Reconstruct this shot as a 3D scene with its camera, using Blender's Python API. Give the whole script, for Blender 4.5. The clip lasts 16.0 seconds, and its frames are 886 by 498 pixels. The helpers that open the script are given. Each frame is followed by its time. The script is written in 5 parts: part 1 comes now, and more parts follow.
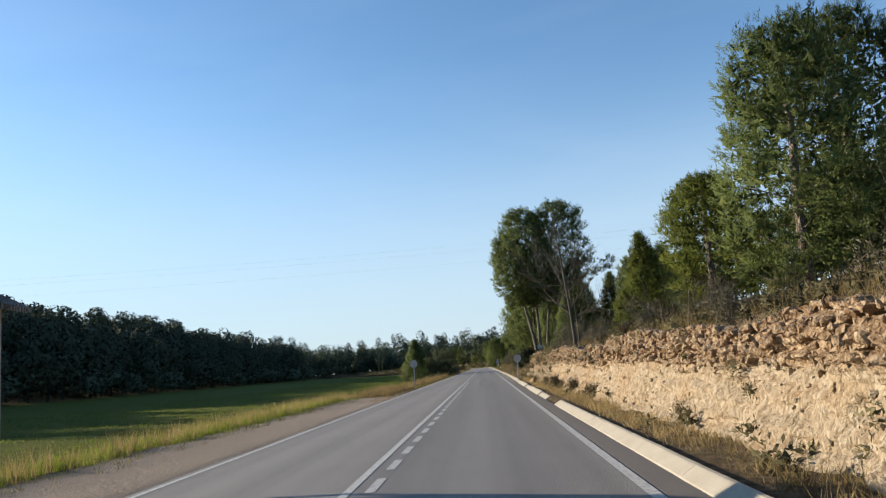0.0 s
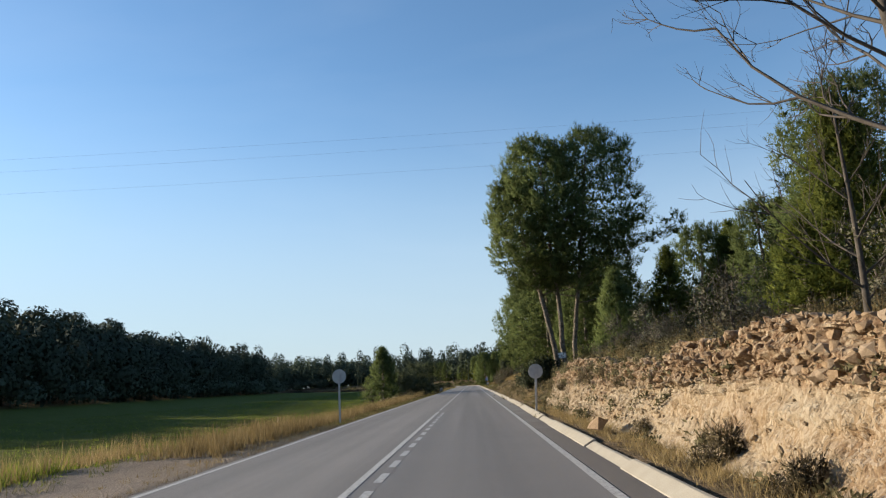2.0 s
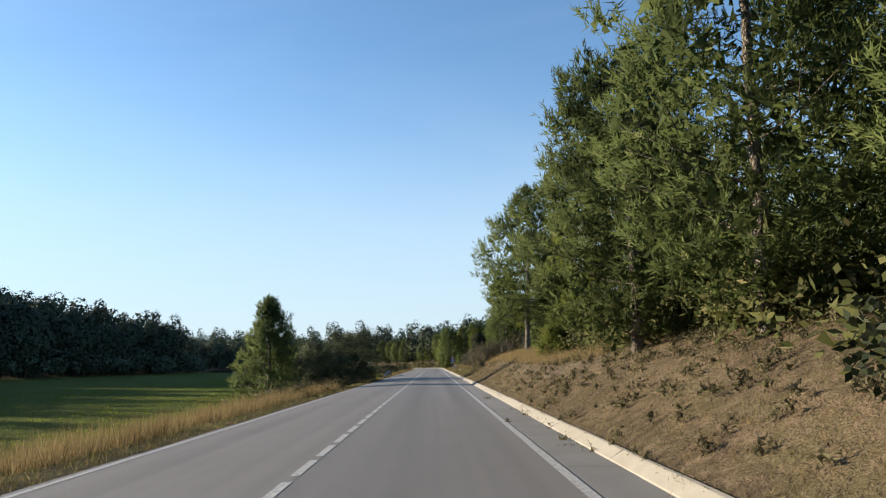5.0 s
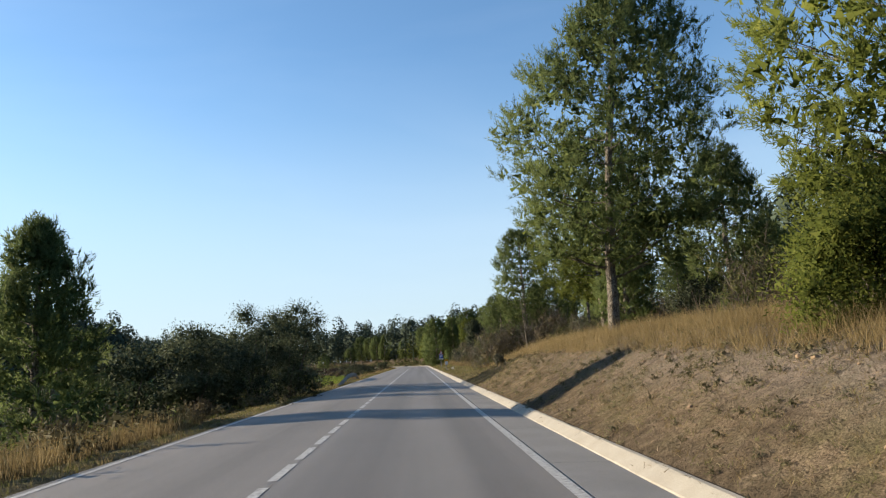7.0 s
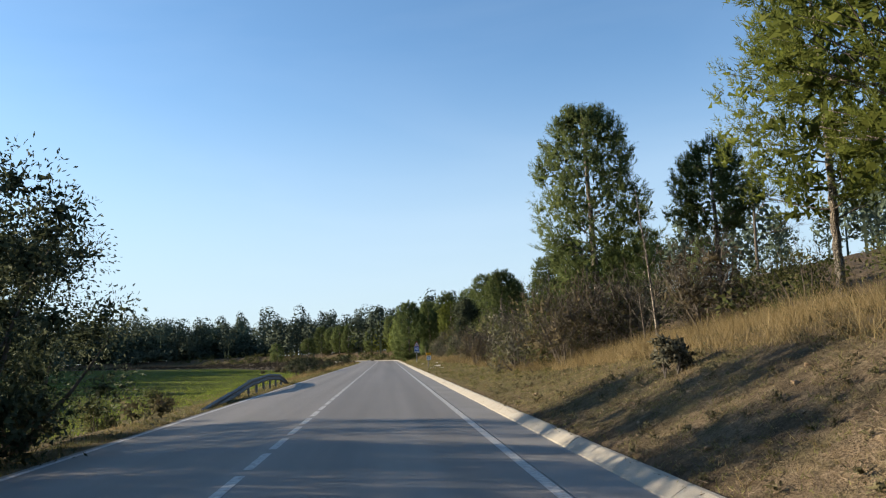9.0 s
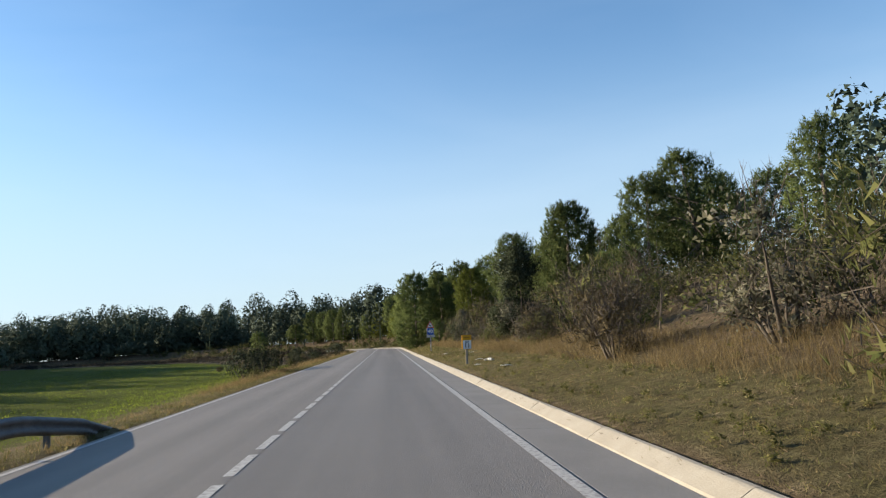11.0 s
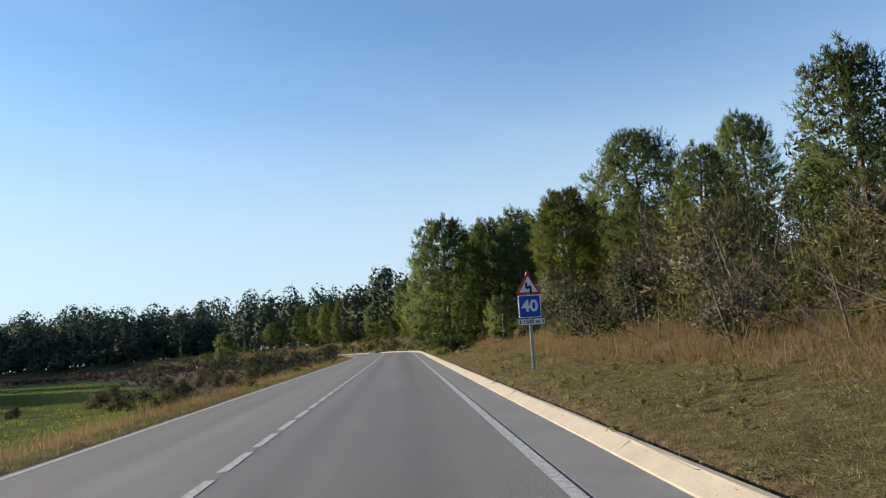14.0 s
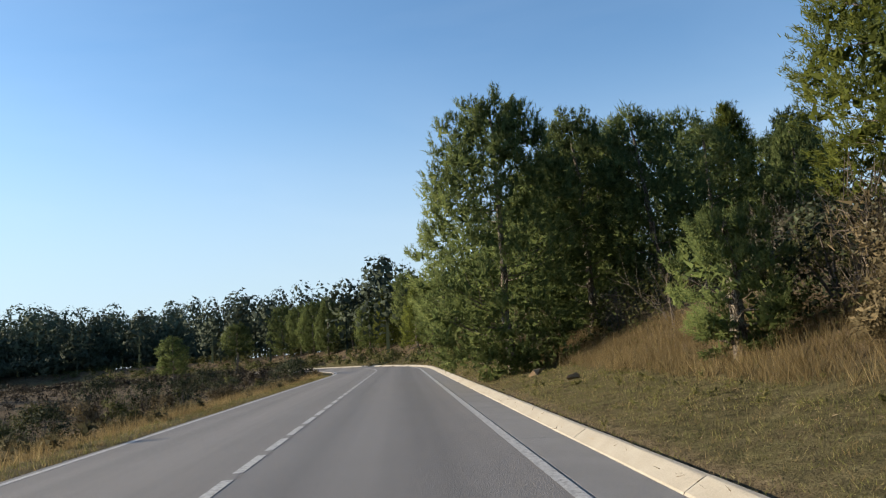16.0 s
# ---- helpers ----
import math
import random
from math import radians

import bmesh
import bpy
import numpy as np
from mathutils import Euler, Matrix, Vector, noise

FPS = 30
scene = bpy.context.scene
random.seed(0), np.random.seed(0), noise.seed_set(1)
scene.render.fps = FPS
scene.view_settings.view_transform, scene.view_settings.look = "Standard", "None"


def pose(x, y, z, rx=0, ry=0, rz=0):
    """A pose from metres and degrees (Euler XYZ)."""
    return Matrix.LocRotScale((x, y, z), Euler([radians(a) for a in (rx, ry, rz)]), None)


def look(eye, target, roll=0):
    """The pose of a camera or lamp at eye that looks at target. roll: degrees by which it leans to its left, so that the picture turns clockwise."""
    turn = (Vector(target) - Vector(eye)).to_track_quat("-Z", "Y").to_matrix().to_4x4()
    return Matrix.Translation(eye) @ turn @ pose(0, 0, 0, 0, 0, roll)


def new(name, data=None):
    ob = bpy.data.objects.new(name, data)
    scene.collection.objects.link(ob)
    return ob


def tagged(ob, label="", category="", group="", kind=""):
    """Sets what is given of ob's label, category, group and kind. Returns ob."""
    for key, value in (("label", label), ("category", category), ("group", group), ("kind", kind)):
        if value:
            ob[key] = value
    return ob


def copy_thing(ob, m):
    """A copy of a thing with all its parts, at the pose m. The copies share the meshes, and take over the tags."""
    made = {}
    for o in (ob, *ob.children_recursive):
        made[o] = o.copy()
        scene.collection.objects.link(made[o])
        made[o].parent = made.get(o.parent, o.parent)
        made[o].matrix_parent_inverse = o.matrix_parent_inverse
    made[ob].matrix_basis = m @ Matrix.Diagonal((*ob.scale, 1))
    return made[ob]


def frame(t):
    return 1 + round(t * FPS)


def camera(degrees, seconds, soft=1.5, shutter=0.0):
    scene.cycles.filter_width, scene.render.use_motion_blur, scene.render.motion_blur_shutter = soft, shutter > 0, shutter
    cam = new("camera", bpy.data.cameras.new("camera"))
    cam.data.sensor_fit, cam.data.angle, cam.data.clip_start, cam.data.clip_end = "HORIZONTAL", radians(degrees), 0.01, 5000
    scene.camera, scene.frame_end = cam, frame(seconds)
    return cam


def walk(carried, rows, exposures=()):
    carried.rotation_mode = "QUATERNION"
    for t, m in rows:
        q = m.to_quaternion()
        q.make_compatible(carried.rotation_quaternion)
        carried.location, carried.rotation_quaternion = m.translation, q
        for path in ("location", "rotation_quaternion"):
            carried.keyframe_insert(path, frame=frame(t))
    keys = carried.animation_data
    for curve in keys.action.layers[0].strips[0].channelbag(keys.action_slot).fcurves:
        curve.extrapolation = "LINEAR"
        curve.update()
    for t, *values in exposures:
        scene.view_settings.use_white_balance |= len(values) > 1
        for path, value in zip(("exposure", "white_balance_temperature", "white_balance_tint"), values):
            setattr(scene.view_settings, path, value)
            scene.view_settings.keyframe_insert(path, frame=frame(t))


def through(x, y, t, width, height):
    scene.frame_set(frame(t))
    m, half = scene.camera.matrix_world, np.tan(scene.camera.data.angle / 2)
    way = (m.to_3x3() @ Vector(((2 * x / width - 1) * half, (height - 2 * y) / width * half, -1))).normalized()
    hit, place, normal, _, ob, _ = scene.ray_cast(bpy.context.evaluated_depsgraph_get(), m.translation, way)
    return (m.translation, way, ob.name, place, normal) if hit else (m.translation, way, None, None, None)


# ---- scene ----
cam = camera(60.3, 16.0, soft=1.2)
PATH = [
    (0, (1.698, 0.939, 1.326), (1.615, 2.914, 1.633), -4.6),
    (0.5, (1.693, 7.991, 1.316), (1.615, 9.959, 1.666), -2.9),
    (1, (1.682, 15.133, 1.308), (1.613, 17.1, 1.661), -2.7),
    (1.5, (1.667, 22.41, 1.302), (1.601, 24.378, 1.653), -3.0),
    (2, (1.651, 29.842, 1.296), (1.595, 31.811, 1.643), -3.0),
    (2.5, (1.639, 37.386, 1.293), (1.592, 39.359, 1.621), -3.3),
    (3, (1.638, 44.956, 1.289), (1.604, 46.929, 1.616), -3.2),
    (3.5, (1.651, 52.495, 1.287), (1.641, 54.471, 1.592), -3.3),
    (4, (1.674, 60.0, 1.285), (1.669, 61.977, 1.59), -2.7),
    (4.2, (1.683, 63.0, 1.285), (1.681, 64.978, 1.585), -2.1),
    (6.3, (1.759, 94.82, 1.284), (1.832, 96.797, 1.577), -2.6),
    (6.5, (1.765, 97.845, 1.284), (1.833, 99.823, 1.574), -2.9),
    (7, (1.771, 105.375, 1.286), (1.851, 107.353, 1.573), -3.3),
    (7.5, (1.763, 112.859, 1.288), (1.861, 114.836, 1.576), -2.5),
    (8, (1.741, 120.302, 1.29), (1.862, 122.278, 1.576), -2.4),
    (8.5, (1.713, 127.71, 1.291), (1.86, 129.685, 1.568), -1.8),
    (9, (1.686, 135.09, 1.289), (1.844, 137.065, 1.557), -2.5),
    (9.5, (1.672, 142.456, 1.286), (1.825, 144.432, 1.552), -1.8),
    (9.7, (1.673, 145.401, 1.284), (1.799, 147.378, 1.555), -3.3),
    (11.8, (1.759, 176.248, 1.251), (1.943, 178.229, 1.455), -4.4),
    (12, (1.779, 179.265, 1.247), (1.977, 181.245, 1.448), -4.7),
    (12.5, (1.853, 186.89, 1.236), (2.092, 188.866, 1.431), -4.5),
    (13, (1.933, 194.608, 1.226), (2.166, 196.584, 1.422), -4.5),
    (13.5, (1.991, 202.386, 1.215), (2.159, 204.367, 1.433), -3.8),
    (14, (2.021, 210.117, 1.205), (2.15, 212.099, 1.438), -5.1),
    (14.5, (2.024, 217.703, 1.197), (2.144, 219.685, 1.44), -4.8),
    (15, (2.001, 225.136, 1.19), (2.12, 227.116, 1.443), -5.5),
    (15.3, (1.977, 229.541, 1.187), (2.116, 231.519, 1.45), -4.1),
    (15.5, (1.956, 232.466, 1.185), (2.1, 234.443, 1.448), -4.9),
    (16, (1.893, 239.762, 1.181), (2.022, 241.741, 1.443), -4.4),
]
walk(cam, [(t, look(eye, target, roll)) for t, eye, target, roll in PATH],
     exposures=[(0, 1.0), (0.8, 0.9), (2.5, 0.88), (3.5, 1.1), (9.5, 1.1), (13.0, 1.02), (16, 1.02)])

# ---- world, sun ----
SUN = Vector((-0.925, 0.285, 0.268)).normalized()
world = bpy.data.worlds.new("sky")
scene.world = world
world.use_nodes = True
wn = world.node_tree.nodes
sky = wn.new("ShaderNodeTexSky")
sky.sky_type = "NISHITA"
sky.sun_disc = False
sky.sun_elevation = math.asin(SUN.z)
sky.sun_rotation = math.atan2(SUN.x, SUN.y)
sky.air_density, sky.dust_density, sky.ozone_density = 1.0, 0.3, 3.2
wn["Background"].inputs[1].default_value = 0.105
# thin wisps of high cloud
wc, wm, wz = wn.new("ShaderNodeTexCoord"), wn.new("ShaderNodeMapping"), wn.new("ShaderNodeTexNoise")
wm.inputs["Scale"].default_value, wm.inputs["Rotation"].default_value = (1.6, 2.6, 7.0), (0.2, 0.3, 0.5)
wz.inputs["Scale"].default_value, wz.inputs["Detail"].default_value, wz.inputs["Distortion"].default_value = 1.0, 5.0, 0.6
wr, wx = wn.new("ShaderNodeMapRange"), wn.new("ShaderNodeMix")
wr.inputs["From Min"].default_value, wr.inputs["From Max"].default_value, wr.inputs["To Max"].default_value = 0.48, 0.78, 0.06
wx.data_type = "RGBA"
wx.inputs[7].default_value = (5.2, 5.6, 6.2, 1)
wl = world.node_tree.links
wl.new(wc.outputs["Generated"], wm.inputs[0])
wl.new(wm.outputs[0], wz.inputs["Vector"])
wl.new(wz.outputs["Fac"], wr.inputs["Value"])
wl.new(wr.outputs[0], wx.inputs[0])
tint = wn.new("ShaderNodeMix")
tint.data_type, tint.blend_type = "RGBA", "MULTIPLY"
tint.inputs[0].default_value, tint.inputs[7].default_value = 1.0, (0.93, 1.02, 1.04, 1)
wl.new(sky.outputs[0], tint.inputs[6])
# pale haze towards the horizon
hs, hr, hx = wn.new("ShaderNodeSeparateXYZ"), wn.new("ShaderNodeMapRange"), wn.new("ShaderNodeMix")
hr.interpolation_type = "SMOOTHERSTEP"
hr.inputs["From Min"].default_value, hr.inputs["From Max"].default_value = 0.0, 0.42
hr.inputs["To Min"].default_value, hr.inputs["To Max"].default_value = 0.8, 0.0
hx.data_type = "RGBA"
hx.inputs[7].default_value = (2.9, 3.55, 4.2, 1)
wl.new(wc.outputs["Generated"], hs.inputs[0])
wl.new(hs.outputs["Z"], hr.inputs["Value"])
wl.new(hr.outputs[0], hx.inputs[0])
wl.new(tint.outputs[2], hx.inputs[6])
wl.new(hx.outputs[2], wx.inputs[6])
wl.new(wx.outputs[2], wn["Background"].inputs[0])
sun_data = bpy.data.lights.new("sun", "SUN")
sun_data.energy, sun_data.angle, sun_data.color = 5.0, radians(0.6), (1.0, 0.85, 0.64)
sun = new("sun", sun_data)
sun.matrix_world = look(SUN * 200, (0, 0, 0))


# ---- materials ----
def nodes(name, rough=0.8):
    m = bpy.data.materials.new(name)
    m.use_nodes = True
    t = m.node_tree
    b = t.nodes["Principled BSDF"]
    b.inputs["Roughness"].default_value = rough
    b.inputs["Specular IOR Level"].default_value = 0.3
    return m, t, b


def tex(t, scale, detail=5.0, rough=0.6, coord="Object"):
    c = t.nodes.new("ShaderNodeTexCoord")
    n = t.nodes.new("ShaderNodeTexNoise")
    n.inputs["Scale"].default_value = scale
    n.inputs["Detail"].default_value = detail
    n.inputs["Roughness"].default_value = rough
    t.links.new(c.outputs[coord], n.inputs["Vector"])
    return n.outputs["Fac"]


def ramp(t, fac, stops):
    r = t.nodes.new("ShaderNodeValToRGB")
    e = r.color_ramp.elements
    while len(e) < len(stops):
        e.new(0.5)
    for k, (p, c) in zip(e, stops):
        k.position, k.color = p, (*c, 1)
    t.links.new(fac, r.inputs[0])
    return r.outputs[0]


def mix(t, fac, a, b, mode="MIX"):
    n = t.nodes.new("ShaderNodeMix")
    n.data_type, n.blend_type = "RGBA", mode
    for sock, v in ((n.inputs[0], fac), (n.inputs[6], a), (n.inputs[7], b)):
        if isinstance(v, (int, float)):
            sock.default_value = v
        elif isinstance(v, tuple):
            sock.default_value = (*v, 1)
        else:
            t.links.new(v, sock)
    return n.outputs[2]


def bump(t, b, fac, strength=0.4, distance=0.02):
    n = t.nodes.new("ShaderNodeBump")
    n.inputs["Strength"].default_value, n.inputs["Distance"].default_value = strength, distance
    t.links.new(fac, n.inputs["Height"])
    t.links.new(n.outputs[0], b.inputs["Normal"])


def plain(name, dark, light, scale=3.0, rough=0.8, metal=0.0, relief=0.3, fine=40.0):
    """Two tones mixed by a coarse and a fine noise, with fine relief."""
    m, t, b = nodes(name, rough)
    b.inputs["Metallic"].default_value = metal
    f1, f2 = tex(t, scale), tex(t, fine, 3)
    c = ramp(t, f1, [(0.3, dark), (0.7, light)])
    c = mix(t, 0.35, c, ramp(t, f2, [(0.3, tuple(v * 0.6 for v in dark)), (0.7, light)]))
    t.links.new(c, b.inputs["Base Color"])
    if relief:
        bump(t, b, f2, relief)
    return m


def leafy(name, dark, light, tip=None, through=0.35, coarse=0.8):
    """Leaves: each one its own shade, clumps of lighter and darker growth, light passing through."""
    m, t, b = nodes(name, 0.85)
    b.inputs["Specular IOR Level"].default_value = 0.12
    g = t.nodes.new("ShaderNodeNewGeometry")
    c = ramp(t, g.outputs["Random Per Island"], [(0.0, dark), (0.75, light), (1.0, tip or light)])
    o = t.nodes.new("ShaderNodeObjectInfo")
    v = t.nodes.new("ShaderNodeHueSaturation")
    mr = t.nodes.new("ShaderNodeMapRange")
    mr.inputs["To Min"].default_value, mr.inputs["To Max"].default_value = 0.75, 1.25
    t.links.new(o.outputs["Random"], mr.inputs["Value"])
    t.links.new(mr.outputs[0], v.inputs["Value"])
    patch = ramp(t, tex(t, coarse, 3), [(0.38, (0, 0, 0)), (0.68, (0.65, 0.65, 0.65))])
    t.links.new(mix(t, patch, c, tuple(a * 0.8 for a in dark)), v.inputs["Color"])
    t.links.new(v.outputs[0], b.inputs["Base Color"])
    tr = t.nodes.new("ShaderNodeBsdfTranslucent")
    t.links.new(v.outputs[0], tr.inputs["Color"])
    ms = t.nodes.new("ShaderNodeMixShader")
    ms.inputs[0].default_value = through
    t.links.new(b.outputs[0], ms.inputs[1])
    t.links.new(tr.outputs[0], ms.inputs[2])
    t.links.new(ms.outputs[0], t.nodes["Material Output"].inputs["Surface"])
    return m


M_PINE = leafy("pine_needles", (0.072, 0.1, 0.036), (0.135, 0.17, 0.058), (0.19, 0.215, 0.085), 0.5)
M_YELLOW = leafy("young_pine_needles", (0.066, 0.086, 0.018), (0.132, 0.156, 0.032), (0.19, 0.205, 0.05), 0.5)
M_DARKLEAF = leafy("holm_oak_leaves", (0.013, 0.02, 0.01), (0.04, 0.05, 0.027), (0.1, 0.11, 0.075), 0.15)
M_OLIVE = leafy("olive_leaves", (0.04, 0.052, 0.028), (0.09, 0.108, 0.06), (0.14, 0.155, 0.1), 0.25)
M_SHRUB = leafy("shrub_leaves", (0.045, 0.06, 0.02), (0.12, 0.12, 0.045), (0.2, 0.18, 0.09))
M_GREYLEAF = leafy("grey_leaves", (0.06, 0.062, 0.04), (0.145, 0.14, 0.1), (0.25, 0.235, 0.185), 0.25)
M_BROWN = leafy("dry_twig_leaves", (0.055, 0.045, 0.025), (0.12, 0.098, 0.054), (0.19, 0.15, 0.09), 0.25)
M_DARKHEATH = leafy("dark_heath", (0.03, 0.027, 0.022), (0.065, 0.057, 0.044), (0.1, 0.088, 0.066), 0.2, 0.3)
M_STRAW = leafy("straw", (0.14, 0.105, 0.05), (0.27, 0.205, 0.1), (0.39, 0.31, 0.17), 0.45, 0.35)
M_CROP = leafy("young_crop", (0.075, 0.11, 0.014), (0.16, 0.205, 0.028), (0.25, 0.275, 0.05), 0.62, 0.12)
M_LITTERSTRAW = leafy("dead_grass_litter", (0.1, 0.07, 0.045), (0.24, 0.18, 0.115), (0.38, 0.3, 0.21), 0.2, 0.5)
M_GRASS = leafy("green_grass", (0.085, 0.09, 0.03), (0.2, 0.192, 0.07), (0.36, 0.31, 0.155), 0.45, 0.35)
M_FAR = leafy("far_pine_foliage", (0.054, 0.073, 0.05), (0.06, 0.08, 0.053), (0.065, 0.085, 0.055), 0.1, 0.12)
M_HEATH = leafy("heath_sprigs", (0.06, 0.056, 0.03), (0.13, 0.118, 0.064), (0.2, 0.175, 0.105), 0.3, 0.4)
M_DEADWOOD = plain("dead_grey_wood", (0.04, 0.034, 0.03), (0.11, 0.095, 0.08), 6, 0.95, 0, 0.4, 30)
M_TWIG = plain("bare_twig_bark", (0.06, 0.05, 0.04), (0.15, 0.125, 0.1), 6, 0.9, 0, 0.3, 30)
M_KERB = plain("kerb_concrete", (0.28, 0.25, 0.2), (0.38, 0.35, 0.29), 1.6, 0.85, 0, 0.35, 60)
M_STONE = plain("limestone", (0.15, 0.092, 0.05), (0.35, 0.255, 0.16), 6.0, 0.9, 0, 0.6, 18)
M_GREYSTONE = plain("grey_limestone", (0.17, 0.12, 0.08), (0.34, 0.265, 0.185), 4.0, 0.9, 0, 0.6, 18)
M_RAIL = plain("weathered_dull_steel", (0.1, 0.105, 0.11), (0.19, 0.195, 0.2), 3, 0.65, 0.3, 0.1, 40)
M_DARKLINE = plain("dark_line", (0.02, 0.02, 0.02), (0.05, 0.05, 0.048), 5, 0.6, 0, 0.2)
M_ZINC = plain("galvanised_steel", (0.3, 0.31, 0.32), (0.45, 0.46, 0.47), 4, 0.5, 0.5, 0.05, 60)
M_WHITE = plain("white_sign_paint", (0.72, 0.72, 0.70), (0.82, 0.82, 0.8), 3, 0.5, 0, 0.0)
M_RED = plain("red_sign_paint", (0.42, 0.02, 0.025), (0.5, 0.03, 0.035), 3, 0.5, 0, 0.0)
M_BLUE = plain("blue_sign_paint", (0.01, 0.07, 0.35), (0.015, 0.1, 0.43), 3, 0.5, 0, 0.0)
M_BLACK = plain("black_sign_paint", (0.012, 0.012, 0.014), (0.02, 0.02, 0.022), 3, 0.5, 0, 0.0)
M_ORANGE = plain("yellow_sign_paint", (0.62, 0.3, 0.01), (0.75, 0.38, 0.02), 3, 0.5, 0, 0.0)
M_WOOD = plain("weathered_wood", (0.22, 0.19, 0.15), (0.42, 0.37, 0.3), 4, 0.9, 0, 0.5, 30)
M_LITTER = plain("dirty_white_plastic", (0.6, 0.59, 0.56), (0.85, 0.84, 0.8), 6, 0.6, 0, 0.2)
M_CABLE = plain("cable_grey", (0.16, 0.16, 0.16), (0.22, 0.22, 0.22), 3, 0.6, 0, 0.0)


def bark(name, dark, mid, light):
    """Upright plates of bark between dark cracks."""
    m, t, b = nodes(name, 0.95)
    tc, mp = t.nodes.new("ShaderNodeTexCoord"), t.nodes.new("ShaderNodeMapping")
    mp.inputs["Scale"].default_value = (1, 1, 0.3)
    t.links.new(tc.outputs["Object"], mp.inputs[0])
    w = t.nodes.new("ShaderNodeTexNoise")
    w.inputs["Scale"].default_value, w.inputs["Detail"].default_value = 9.0, 4.0
    t.links.new(mp.outputs[0], w.inputs["Vector"])
    v = t.nodes.new("ShaderNodeTexVoronoi")
    v.feature = "DISTANCE_TO_EDGE"
    v.inputs["Scale"].default_value = 17.0
    t.links.new(mix(t, 0.12, mp.outputs[0], w.outputs["Color"], "LINEAR_LIGHT"), v.inputs["Vector"])
    c = ramp(t, tex(t, 3.0, 5), [(0.35, mid), (0.65, light)])
    c = mix(t, ramp(t, v.outputs["Distance"], [(0.02, (1, 1, 1)), (0.16, (0, 0, 0))]), c, dark)
    t.links.new(c, b.inputs["Base Color"])
    bump(t, b, v.outputs["Distance"], 1.0, 0.12)
    return m


M_BARK = bark("pine_bark", (0.045, 0.034, 0.026), (0.19, 0.158, 0.122), (0.36, 0.32, 0.26))


def asphalt():
    m, t, b = nodes("asphalt", 0.7)
    b.inputs["Specular IOR Level"].default_value = 0.2
    c = ramp(t, tex(t, 0.35, 4), [(0.3, (0.2, 0.185, 0.17)), (0.7, (0.26, 0.242, 0.222))])
    # worn wheel tracks run along the lane
    tc = t.nodes.new("ShaderNodeTexCoord")
    mp = t.nodes.new("ShaderNodeMapping")
    mp.inputs["Scale"].default_value = (1.1, 0.012, 1)
    n = t.nodes.new("ShaderNodeTexNoise")
    n.inputs["Scale"].default_value, n.inputs["Detail"].default_value = 1.0, 3.0
    t.links.new(tc.outputs["Object"], mp.inputs[0])
    t.links.new(mp.outputs[0], n.inputs["Vector"])
    c = mix(t, 0.68, c, ramp(t, n.outputs["Fac"], [(0.35, (0.155, 0.141, 0.128)), (0.65, (0.265, 0.242, 0.22))]))
    v = t.nodes.new("ShaderNodeTexVoronoi")
    v.inputs["Scale"].default_value = 90
    t.links.new(tc.outputs["Object"], v.inputs["Vector"])
    c = mix(t, 0.3, c, ramp(t, v.outputs["Distance"], [(0.1, (0.24, 0.23, 0.22)), (0.6, (0.07, 0.068, 0.066))]))
    t.links.new(c, b.inputs["Base Color"])
    bump(t, b, v.outputs["Distance"], 0.4, 0.01)
    return m


def paint():
    m, t, b = nodes("worn_road_paint", 0.7)
    c = ramp(t, tex(t, 14, 6, 0.7), [(0.34, (0.19, 0.18, 0.17)), (0.52, (0.42, 0.41, 0.39)), (0.8, (0.58, 0.57, 0.55))])
    t.links.new(c, b.inputs["Base Color"])
    bump(t, b, tex(t, 90, 2), 0.3, 0.01)
    return m


